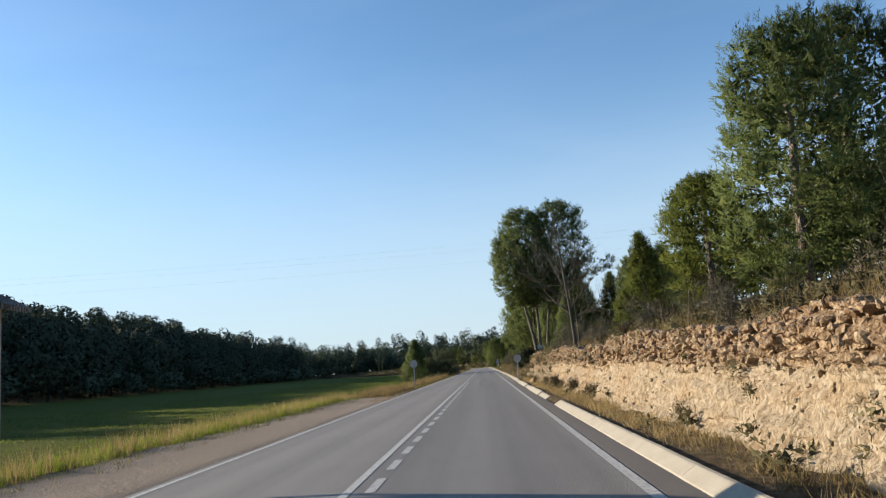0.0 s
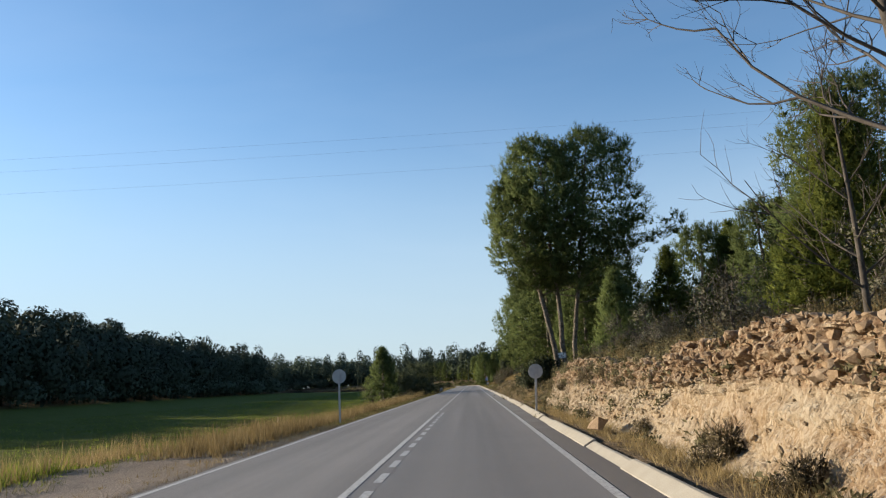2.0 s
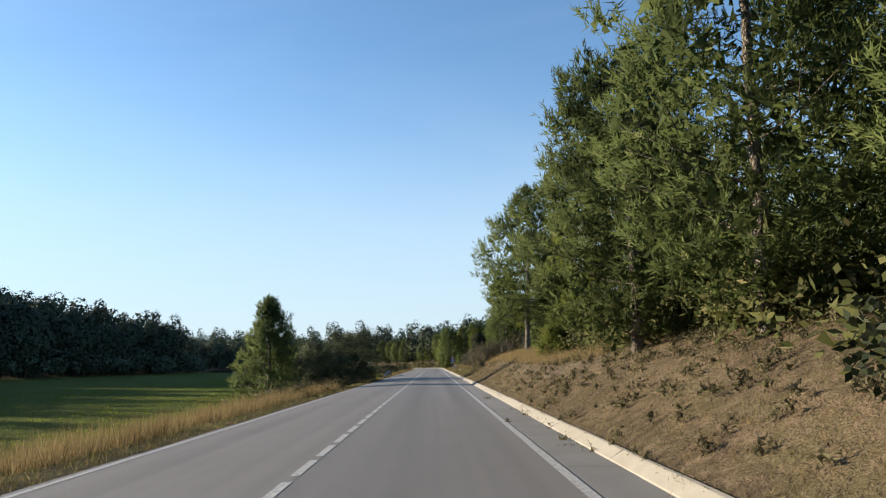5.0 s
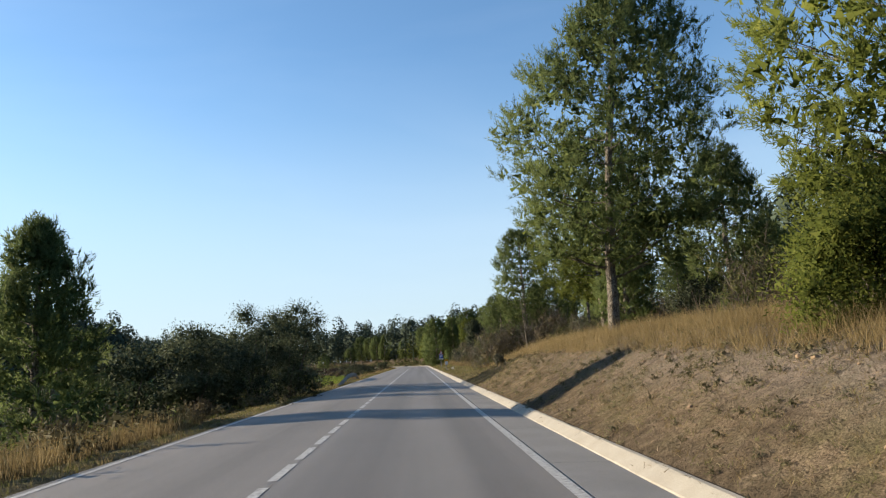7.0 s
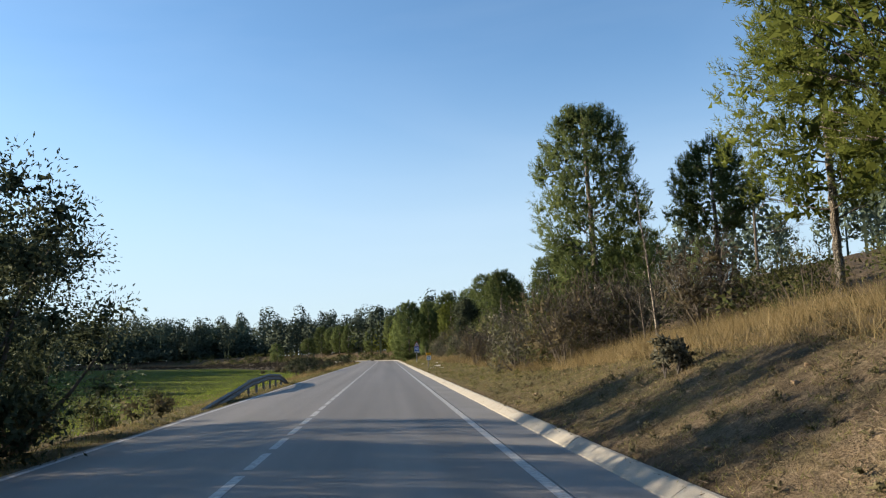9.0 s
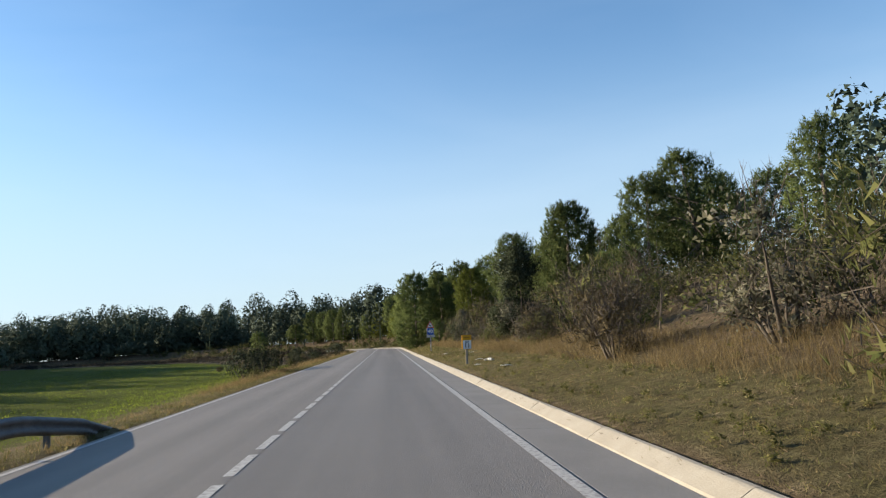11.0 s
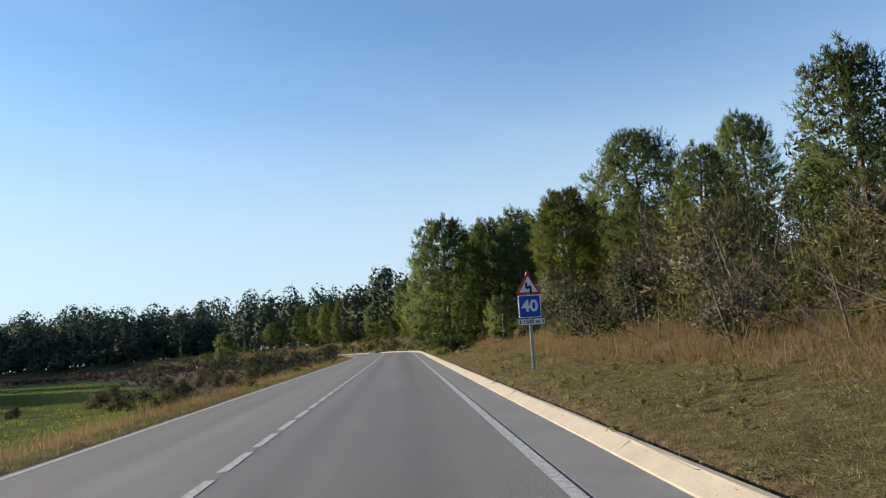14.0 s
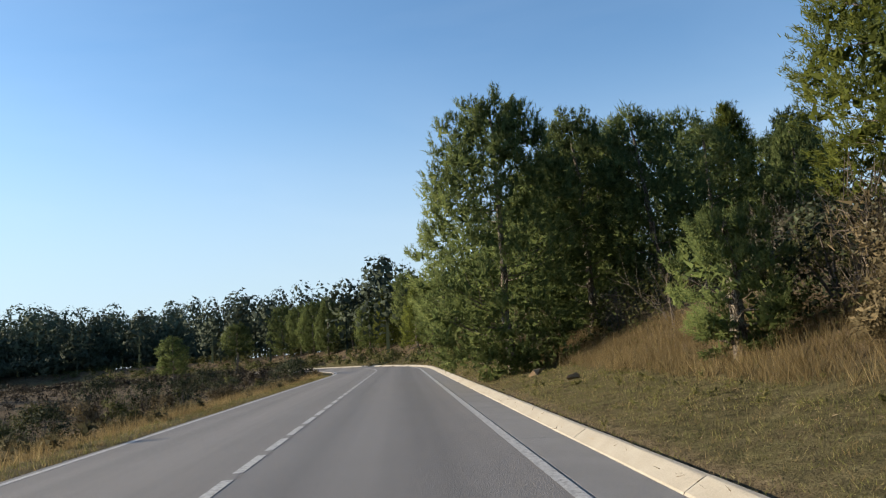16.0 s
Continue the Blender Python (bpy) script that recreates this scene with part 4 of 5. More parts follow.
plant(pine(16, 12.6, 4.2, 4.4, 2600, 1.25, "dome", (0, 0)), 22.5, 70, "tall dark pine on the slope behind the cutting", "tree")
plant(pine(17, 2.8, 0.2, 1.2, 900, 0.8, "cone", (0, 0), M_YELLOW), 11.5, 52, "young yellow-green pine among dry grass", "tree")
# the three tall pines
plant(pine(21, 12.7, 5.4, 2.6, 6500, 0.85, "oval", (-2.3, 0.3), None, 0.16), 7.1, 77.0, "tall Aleppo pine with a leaning grey trunk", "tree")
plant(pine(22, 15.1, 5.6, 3.5, 8000, 0.85, "dome", (-1.2, 0.2), None, 0.15), 7.6, 77.5, "tall Aleppo pine with a broad dark crown", "tree")
plant(pine(23, 15.7, 5.0, 4.1, 9000, 0.85, "dome", (2.0, 0.6), None, 0.13, arms=((6.4, -4, 6.6), (7.6, 25, 4.6))), 8.0, 77.9, "tall Aleppo pine leaning away from the road", "tree")
plant(shrub(24, 1.9, 1.5, 3600, M_DARKLEAF, (0.1, 0.06), name="holm_oak_bush", lumps=14), 5.9, 76.0, "dark glossy holm oak bush at the pines' foot", "bush")
plant(shrub(25, 1.5, 1.2, 2400, M_DARKLEAF, (0.1, 0.06), name="holm_oak_bush", lumps=12), 5.4, 79.3, "dark glossy holm oak bush at the pines' foot", "bush", 40)
plant(pine(26, 9.4, 0.8, 2.9, 4600, 1.05, "oval"), 7.6, 88.5, PINE_L, "tree")
plant(pine(27, 8.2, 0.6, 3.1, 4400, 1.05, "oval"), 7.1, 95.5, PINE_L, "tree")
plant(pine(28, 8.6, 0.9, 2.7, 2600, 1.1, "oval"), 12.2, 91, PINE_L, "tree")
plant(pine(30, 6.2, 0.5, 2.2, 2200, 1.0, "oval"), 9.8, 83.5, PINE_L, "tree")
plant(pine(36, 7.4, 0.6, 2.4, 2200, 1.0, "oval"), 12.4, 85, PINE_L, "tree")
plant(pine(37, 4.6, 0.3, 1.5, 1800, 0.9, "cone"), 9.6, 70.5, "young bright green pine behind the cutting", "tree")
plant(pine(29, 7.8, 0.7, 2.5, 2600, 1.1, "oval"), 10.3, 102, PINE_L, "tree")
# pale pines and the yellow bush
plant(pine(31, 13.0, 0.6, 3.5, 13000, 0.75, "oval", (0.3, 0), M_YELLOW, 0.15), 11.8, 119, "big light green pine, branches down to the bank", "tree")
plant(pine(32, 10.0, 1.0, 3.6, 3000, 1.1, "oval", (0, 0), M_YELLOW, 0.14), 15.6, 115, "big light green pine behind another one", "tree")
plant(shrub(33, 2.7, 1.6, 13000, M_YELLOW, (0.075, 0.034), name="broom_bush", lumps=34, low=-0.12), 8.7, 117, "yellow-green bush below the light pine", "bush")
plant(shrub(34, 1.6, 1.4, 2600, M_GREYLEAF, (0.07, 0.03), name="shrub", lumps=12), 10.4, 115.5, "grey-green shrub on the grassy bank", "bush")
# the lone pine by the shaded road
plant(pine(41, 12.8, 2.5, 4.0, 11000, 0.8, "oval", (1.3, 0), None, 0.17, arms=((3.4, 0, 4.4),)), 8.75, 132.0, "tall oval Aleppo pine with a bare pale trunk", "tree")
plant(pine(40, 7.8, 0.5, 2.3, 3000, 1.1, "oval"), 16.5, 140, "blue-green pine in the wood behind the bank", "tree")
plant(pine(42, 3.6, 0.3, 1.4, 1500, 0.9, "oval"), 10.6, 137, "small pine in the tall pine's shade", "tree")
plant(pine(43, 11.6, 2.2, 4.2, 9000, 0.72, "oval", (0, 0), M_YELLOW, 0.15, 0.34), 12.1, 147, "sparse light green pine with open branches", "tree")
plant(pine(44, 10.2, 2.6, 2.8, 2600, 0.85, "oval", (0, 0), M_YELLOW, 0.11, 0.35), 14.4, 155.5, "thin sparse pine with open branches", "tree")
plant(pine(45, 10.4, 2.2, 2.7, 5200, 0.85, "oval", (0, 0), None, 0.14), 10.5, 166, "dense egg-shaped pine over brown shrubs", "tree")
plant(pine(46, 7.0, 3.4, 1.9, 2400, 0.9, "oval", (0, 0), None, 0.11), 15.4, 165, "small round-headed pine behind the shrubs", "tree")
plant(bare(47, 4.6, 0.9, 4, "dead_tree", 0.05, 0.15, M_BARK), 8.9, 155, "dead brown young conifer without needles", "tree")
plant(bare(48, 9.5, 3.2, 4, "bare_tree", 0.1, 0.3), 20.0, 171, "leafless grey tree behind the pines", "tree")
plant(shrub(49, 0.75, 0.35, 700, M_GREYLEAF, (0.09, 0.04), name="shrub", lumps=7), 6.1, 146.8, "small pale grey shrub on the verge", "bush")
# dark holm oak and the wood's edge
plant(shrub(51, 6.5, 1.75, 17000, M_DARKLEAF, (0.1, 0.06), 5, "holm_oak", 52, 0.85, -0.1), 9.5, 208.6, "dark dense holm oak among dry shrubs", "tree")
plant(pine(52, 7.3, 0.8, 2.4, 3600, 1.05, "oval", (0, 0), M_PINE), 13.6, 212, "bright green pine at the wood's edge", "tree")
plant(pine(53, 9.8, 1.5, 3.8, 3600, 1.15, "dome"), 18.0, 258, "broad pine high on the wooded slope", "tree")
plant(pine(54, 8.0, 1.5, 2.2, 2200, 1.1, "oval"), 21.4, 250, PINE_L, "tree")
plant(pine(55, 10.0, 0.1, 3.2, 9000, 0.9, "oval", (-0.1, 0)), 5.7, 266.6, "dense oval pine by the bend of the road", "tree")
plant(pine(56, 8.8, 0.3, 2.4, 4000, 1.0, "oval"), 9.4, 269, PINE_L, "tree")
plant(pine(57, 7.0, 0.7, 2.4, 6000, 0.75, "oval", (0, 0), M_YELLOW), 11.8, 252.5, "light green pine over grey shrubs", "tree")
plant(pine(58, 2.6, 0.1, 1.0, 3000, 0.5, "oval", (0, 0)), 7.9, 253, "young fresh green pine on the bank", "tree")
plant(shrub(59, 1.5, 0.9, 3600, M_BROWN, (0.09, 0.04), 9, "shrub", 20, 0.8, -0.05), 8.9, 249.5, "grey-brown twiggy shrub at the wood's edge", "bush")
plant(shrub(60, 3.0, 1.5, 7200, M_GREYLEAF, (0.09, 0.05), 9, "shrub", 24, 0.8, -0.05), 10.4, 250.5, "pale fluffy grey shrub on the bank", "bush")
# left of the road
plant(pine(61, 7.0, 0.3, 2.7, 4600, 0.95, "cone"), -9.7, 129, "bushy young pine between road and field", "tree")
for i, (x, y, h, r) in enumerate([(-11.4, 141, 4.0, 2.0), (-7.6, 143, 3.6, 1.7), (-9.2, 144.5, 4.9, 2.2), (-6.9, 146, 5.6, 2.2), (-5.2, 148, 5.9, 1.9), (-8.2, 139.5, 4.4, 1.8), (-6.2, 152.2, 6.2, 2.0), (-10.5, 150, 5.0, 2.2)]):
    plant(shrub(70 + i, h, r * 1.1, 10000 if x > -8.5 else 4000, M_OLIVE, (0.1, 0.038) if x > -8.5 else (0.16, 0.07), 8, "olive_tree", 34, 0.85, -0.05), x, y, "dark olive-leaved tree with foliage to the ground", "tree", group="olive trees by the field")

# two lone pines in the heath inside the bend
plant(pine(63, 6.9, 3.2, 2.1, 1800, 1.1, "dome"), -18.5, 337, "lone pine with a pale bare trunk in the heath", "tree")
plant(pine(64, 6.0, 1.4, 2.2, 1800, 1.1, "dome"), -26.5, 338, "low round pine standing in the heath", "tree")

# ---- the wood on the slope ----
WOOD = [pine(100 + i, 8.0, (0.5, 1.0, 1.6)[i % 3], (2.2, 2.6, 2.4)[i % 3], 780, 1.3, ("oval", "dome", "oval", "cone")[i % 4], (0.2 * i - 0.4, 0), (M_PINE, M_PINE, M_PINE, M_YELLOW, M_PINE, M_PINE)[i], limbs=15, bole=7) for i in range(6)]
rng = random.Random(21)
placed = [(9.6, 21), (12.8, 23.5), (22.5, 70), (7, 77), (8.4, 88.5), (8.7, 95.5), (12.2, 91), (10.3, 102), (10.6, 114.5), (15, 112), (8.35, 132), (12.3, 147), (14.4, 155.5), (10.5, 166), (15.4, 165), (20, 171), (9.5, 208.6), (13.6, 212), (18, 258), (21.4, 250), (5.9, 266.6), (9.4, 269), (11.8, 252.5)]
used = [False] * 6


def wood_pine(i, x, y, k, label=PINE_L):
    ob = WOOD[i] if not used[i] else copy_thing(WOOD[i], Matrix())
    used[i] = True
    plant(ob, x, y, label, "tree", rng.uniform(0, 360), k, 0.1, "pines of the wood")
    placed.append((x, y))


for x, y, top in [(19.5, 88, 12.4), (22.5, 89, 12.8), (26, 88, 14.1), (16, 84, 10.2), (13.5, 60, 8.0), (17, 64, 9.0), (17.5, 150, 7.0), (19, 151, 7.6), (30, 225, 13.4), (34.6, 225, 13.6), (12.7, 280, 12.6), (17.5, 280, 13.0), (21.5, 281, 14.0), (25, 280, 13.2), (11.6, 267, 9.6), (9.0, 278, 10.5), (24.5, 219, 10.6), (20, 222, 9.6), (17.0, 233, 9.6), (14.5, 240, 8.2)]:
    kind = rng.randrange(6)
    wood_pine(0 if y < 70 else kind, x, y, (top - z_at(x, y)) / 8.0)
for s_ in np.arange(274, 372, 4.2):
    x, y = (float(v) for v in along(s_, rng.uniform(8.0, 11.0) + 0.02 * (s_ - 274)))
    wood_pine(rng.randrange(6), x, y, rng.uniform(0.85, 1.15))
tries = 0
while len(placed) < 104 and tries < 4000:
    tries += 1
    y = rng.uniform(28, 335)
    s_, d_ = y, rng.uniform(11.5, 27)
    if 118 < y < 276 and d_ < 16:
        continue
    x, yy = (float(v) for v in along(y, d_))
    if min((x - a) ** 2 + (yy - b) ** 2 for a, b in placed) < 11:
        continue
    k = rng.uniform(0.4, 0.6) if 118 < y < 200 else rng.uniform(0.6, 0.85) if y < 118 else rng.uniform(0.42, 0.62) if 212 < y < 264 else rng.uniform(0.8, 1.1)
    wood_pine(rng.randrange(6), x, yy, k)

# ---- far woods ----
def far_woods(name, spots, label, seed, n=200, tall=(6.5, 10), wide=(1.8, 3.0), leaf=0.7):
    """Many pines seen from far off: each a trunk and four uneven lumps of foliage."""
    rng = np.random.default_rng(seed)
    soup = Soup()
    spots = np.array(spots)
    k = len(spots)
    h, r = rng.uniform(*tall, k), rng.uniform(*wide, k)
    lumps = rng.integers(0, 5, k * n)
    hh, rr = np.repeat(h, n), np.repeat(r, n)
    base = np.repeat(spots, n, 0)
    tilt = np.repeat(rng.uniform(0, 6.283, k), n) + lumps * 1.57
    c = base + np.stack([rr * 0.42 * np.cos(tilt), rr * 0.42 * np.sin(tilt), hh * (0.32 + 0.125 * lumps)], 1)
    c[:, :2] = np.where((lumps == 4)[:, None], base[:, :2], c[:, :2])
    q = unit(rng.normal(size=(k * n, 3)))
    size = np.where(lumps == 4, 0.55, 0.68)
    # overlapping sprays that lie along each lump's outside, and finer ones that roughen it
    fine = rng.random(k * n) < 0.32
    p = c + q * np.stack([rr * size, rr * size, hh * 0.17 + 0.5], 1) * np.where(fine, rng.uniform(0.76, 0.93, k * n), rng.uniform(0.6, 0.88, k * n))[:, None]
    out = unit(q * 0.8 + unit(c - base - np.stack([0 * hh, 0 * hh, hh * 0.5], 1)) * 0.5 + [0, 0, 0.2])
    turn = unit(q + rng.normal(0, 1, (k * n, 3)) * np.where(fine, 0.6, 0.25)[:, None])
    t1 = unit(cross(turn, rng.normal(size=(k * n, 3))))
    t2 = cross(turn, t1)
    a = (leaf * np.where(fine, 0.38, 1.0) * rng.uniform(0.7, 1.3, k * n))[:, None]
    i = np.arange(k * n)
    soup.out.append((soup.n, np.repeat(out + rng.normal(0, 0.06, (k * n, 3)), 3, 0)))
    soup.add(np.stack([p - a * t1 * 0.8 - a * t2 * 0.5, p + a * t1 * 0.8 - a * t2 * 0.5, p + a * t2], 1).reshape(-1, 3), np.stack([3 * i, 3 * i + 1, 3 * i + 2], 1))
    for i in range(k):
        x, y, z = spots[i]
        soup.tube([(x, y, z - 0.5), (x + 0.2, y, z + h[i] * 0.6)], [0.02 * h[i], 0.01 * h[i]], 3)
    tagged(new(name, soup.mesh(name, M_FAR)), label, "forest", kind="stuff")


def scatter(n, x0, x1, y0, y1, seed, keep=lambda s, d: True, power=1.0):
    r = random.Random(seed)
    out = []
    while len(out) < n:
        x, y = x0 + (x1 - x0) * r.random() ** power, r.uniform(y0, y1)
        s, d = (float(v) for v in road_coords(x, y))
        if keep(s, d) and abs(d) > 8:
            out.append((x, y, z_at(x, y)))
    return out


far_woods("hill_woods", scatter(300, -71, -122, 0, 480, 31, lambda s, d: d < -69, 1.1), "dark pine woods covering the hill beyond the field", 31, 760, (12, 16.5), (3.6, 5.2), 0.44)
far_woods("hill_edge_woods", scatter(120, -66.5, -71, 20, 290, 40), "dark pines at the edge of the hill woods", 40, 1150, (10.5, 13.5), (3.2, 4.6), 0.36)
far_woods("hill_edge_bushes", scatter(260, -65, -74, 0, 480, 36, lambda s, d: d < -65), "dark bushes at the foot of the hill woods", 36, 260, (3.5, 6), (3.0, 4.4), 0.36)
far_woods("valley_woods", scatter(140, -300, 60, 500, 560, 32), "tall pine woods closing the valley's far end", 32, 640, (15, 27), (4.6, 7.2), 0.55)
far_woods("valley_edge_bushes", scatter(120, -300, 40, 482, 510, 37), "dark bushes at the foot of the valley woods", 37, 220, (5, 10), (3.6, 5.6), 0.5)
far_woods("bend_back_woods", scatter(250, -330, -50, 412, 465, 38, lambda s, d: d > 9), "pine woods behind the bend of the road", 38, 520, (11, 17.5), (4.4, 6.6), 0.45)
far_woods("bend_back_bushes", scatter(170, -330, -40, 406, 432, 39, lambda s, d: d > 8), "dark bushes before the woods behind the bend", 39, 220, (3, 6), (2.6, 4.2), 0.4)
far_woods("slope_woods", scatter(200, 32, 90, 30, 430, 33, lambda s, d: d > 31, 1.8), "pine woods on the slope above the road", 33, 430, (8, 12), (2.2, 3.6), 0.32)
far_woods("bend_woods", scatter(230, -110, 45, 312, 430, 34, lambda s, d: d > 9), "pine woods round the outside of the bend", 34, 300, (8, 14), (2.8, 4.4), 0.42)


def understory(name, n, label, seed, s0, s1, d0, d1, tall, leaf=(0.34, 0.2), mat=None, each=34):
    """Low dense growth under the trees."""
    rng = np.random.default_rng(seed)
    soup = Soup()
    for i in range(n):
        s, d = rng.uniform(s0, s1), rng.uniform(d0, d1)
        if d < -7 and s - field_end(-d) < 257:
            continue
        x, y = (float(v) for v in along(s, d))
        h = rng.uniform(*tall)
        for j in range(3):
            c = np.array([x + rng.normal(0, 0.8), y + rng.normal(0, 0.8), 0])
            c[2] = z_at(c[0], c[1]) + h * rng.uniform(0.25, 0.6)
            clump(soup, c, h * rng.uniform(0.4, 0.7), each, rng, leaf[0], leaf[1], True, 0.8, core=np.array([x, y, c[2] - h * 0.4]))
    tagged(new(name, soup.mesh(name, mat or M_SHRUB)), label, "undergrowth", kind="stuff")


understory("wood_undergrowth", 230, "dense dark undergrowth beneath the pines", 61, 52, 345, 11.2, 28, (1.2, 2.6), (0.14, 0.08), None, 62)
understory("bank_undergrowth", 90, "shrubby growth under the pines of the bank", 62, 78, 108, 7.6, 12, (1.0, 2.2), (0.16, 0.09), None, 60)
understory("bank_heath", 260, "low grey-green heath on the roadside bank", 63, 60, 107, 4.8, 9.2, (0.16, 0.42), (0.055, 0.018), M_HEATH, 38)
understory("field_heath", 360, "brown-grey heath and weeds beyond the field", 64, 262, 360, -62, -5.2, (0.3, 0.8), (0.2, 0.06), M_DARKHEATH, 24)
understory("roadside_scrub", 120, "olive-brown grassy scrub on the field side verge", 71, 240, 330, -7.4, -5.6, (0.2, 0.6), (0.12, 0.02), M_HEATH, 50)
understory("cutting_heath", 230, "low dry heath on top of the cutting", 65, -4, 74, 5.85, 7.7, (0.2, 0.5), (0.1, 0.04), M_HEATH, 30)


def face_heath():
    """Dark low heath rooted in the ledges of the cutting."""
    rng = np.random.default_rng(77)
    soup = Soup()
    for i in range(150):
        y = rng.uniform(45, 71) if i % 5 else rng.uniform(4, 45)
        p = on_face(y, rng.uniform(1.0, 1.75) if i % 6 else rng.uniform(0.3, 1.0))
        r = rng.uniform(0.12, 0.34)
        c = p + [-0.25 * r, 0, 0.3 * r]
        clump(soup, c, r, 60, rng, 0.055, 0.016, True, 0.8, core=p + [0.2, 0, -0.2])
    tagged(new("face_heath", soup.mesh("face_heath", M_HEATH)), "dark dry heath rooted in the rock ledges", "heath", kind="stuff")


face_heath()
understory("bend_scrub", 260, "dark scrub along the outside of the bend", 66, 285, 430, 5.2, 15, (0.7, 1.9), (0.24, 0.12), M_SHRUB, 30)
understory("inner_bend_scrub", 170, "brown scrub along the inside of the bend", 72, 322, 460, -11, -5.6, (0.9, 1.8), (0.26, 0.08), M_DARKHEATH, 34)
understory("field_edge_scrub", 70, "brown and olive scrub between road and field", 67, 110, 156, -9.5, -5.0, (0.5, 1.2), (0.14, 0.05), M_HEATH, 40)
understory("slope_scrub", 170, "dark scrub on the bank below the pines", 68, 214, 300, 8.6, 16, (0.7, 1.9), (0.085, 0.035), M_SHRUB, 52)
understory("bank_low_heath", 300, "low grey-brown heath cushions on the grassy bank", 69, 102, 160, 4.7, 8.8, (0.06, 0.18), (0.045, 0.014), M_HEATH, 30)
understory("verge_tufts", 300, "low olive cushions of grass on the verge", 70, 158, 296, 4.6, 7.4, (0.08, 0.2), (0.05, 0.014), M_GRASS, 28)


# ---- undergrowth ----
def undergrowth(name, kinds, spots, label, category, group):
    """Copies of a few shrubs along the wood's edge."""
    done = set()
    for i, (k, x, y, sc, turn) in enumerate(spots):
        ob = kinds[k] if k not in done else copy_thing(kinds[k], Matrix())
        done.add(k)
        plant(ob, x, y, label[k], category, turn, sc, 0.06, group)


BUSH = [shrub(200, 2.2, 1.4, 460, M_SHRUB, (0.15, 0.013), 8, "shrub", 18, 0.8, -0.05, True, 150),
        shrub(201, 2.0, 1.3, 400, M_BROWN, (0.15, 0.011), 9, "shrub", 16, 0.8, -0.05, True, 420),
        shrub(202, 1.8, 1.3, 1300, M_DARKLEAF, (0.08, 0.045), 7, "shrub", 18, 0.8, -0.05),
        shrub(203, 2.0, 1.2, 1300, M_GREYLEAF, (0.065, 0.03), 9, "shrub", 18, 0.8, -0.05, False, 240),
        bare(204, 1.25, 1.7, 3, "dead_shrub", 0.028, 0.03, None, 0.12, 12),
        shrub(205, 0.8, 0.8, 260, M_BROWN, (0.17, 0.012), 6, "low_shrub", 12, 0.8, -0.1, True, 70),
        shrub(206, 0.9, 0.8, 260, M_SHRUB, (0.16, 0.014), 6, "low_shrub", 12, 0.8, -0.1, True, 40)]
BUSH_L = ["olive-green shrub at the wood's edge", "brown half-dry shrub at the wood's edge", "dark evergreen shrub at the wood's edge", "grey-green shrub at the wood's edge", "leafless grey twiggy shrub", "low brown heather-like shrub", "low olive-green shrub in dry grass"]
brng = random.Random(5)
spots = []
for i in range(105):
    y = brng.uniform(60, 300)
    k = float(kerb_x(y))
    if y < 150:
        x = k + brng.uniform(4.8, 9)
        sc, kind = brng.uniform(0.6, 1.1), brng.choice([0, 1, 2, 3, 4])
        if 104 < y < 150 and x < 10.5:
            x += 3
    else:
        x = k + brng.uniform(4.6, 10) if y < 222 else k + brng.uniform(3.6, 9)
        sc, kind = brng.uniform(0.8, 1.35), brng.choice([0, 0, 1, 1, 2, 3, 4])
    spots.append((kind, x, y, sc, brng.uniform(0, 360)))
for x, y, sc, kind in [(7.6, 160, 1.5, 1), (9.4, 161, 1.6, 1), (11, 162, 1.6, 3), (9.3, 157, 1.5, 4), (8.4, 164, 1.5, 0), (7.4, 168, 1.4, 3), (10.8, 156, 1.5, 1), (8.0, 172, 1.3, 0), (9.0, 178, 1.6, 3), (7.6, 184, 1.3, 1), (9.6, 190, 1.6, 0), (12.2, 196, 1.5, 1), (10.6, 200, 1.4, 0), (8.8, 203, 1.2, 3), (11.8, 206, 1.5, 1), (10.4, 228, 1.7, 0), (9.4, 233, 1.3, 2), (8.6, 237, 1.2, 2), (11.0, 232, 1.8, 1), (10.5, 236, 1.6, 1), (9.3, 241, 1.4, 0), (8.2, 224, 1.1, 3), (8.6, 221, 1.0, 4), (9.2, 226, 1.2, 4), (8.4, 229, 0.9, 4), (9.8, 231, 1.3, 4), (8.2, 234, 1.0, 4), (9.0, 238, 1.1, 4), (8.4, 218, 1.2, 4), (9.6, 243, 1.2, 4), (8.8, 214, 1.1, 4)]:
    spots.append((kind, x, y, sc, brng.uniform(0, 360)))
# scrub on top of the cutting
for i in range(46):
    y = brng.uniform(-2, 75)
    spots.append((brng.choice([5, 6, 5, 3, 4]), brng.uniform(6.2, 8.5), y, brng.uniform(0.4, 0.9), brng.uniform(0, 360)))
for x, y, sc in [(5.15, 41.2, 0.8), (5.2, 46.6, 0.55), (5.05, 38.3, 0.6), (5.3, 33, 0.7), (5.75, 55.5, 0.8), (5.9, 58.5, 0.9), (5.7, 60.5, 0.7), (5.3, 27.5, 0.6), (5.4, 15.5, 0.6)]:
    spots.append((5, x, y, sc, brng.uniform(0, 360)))
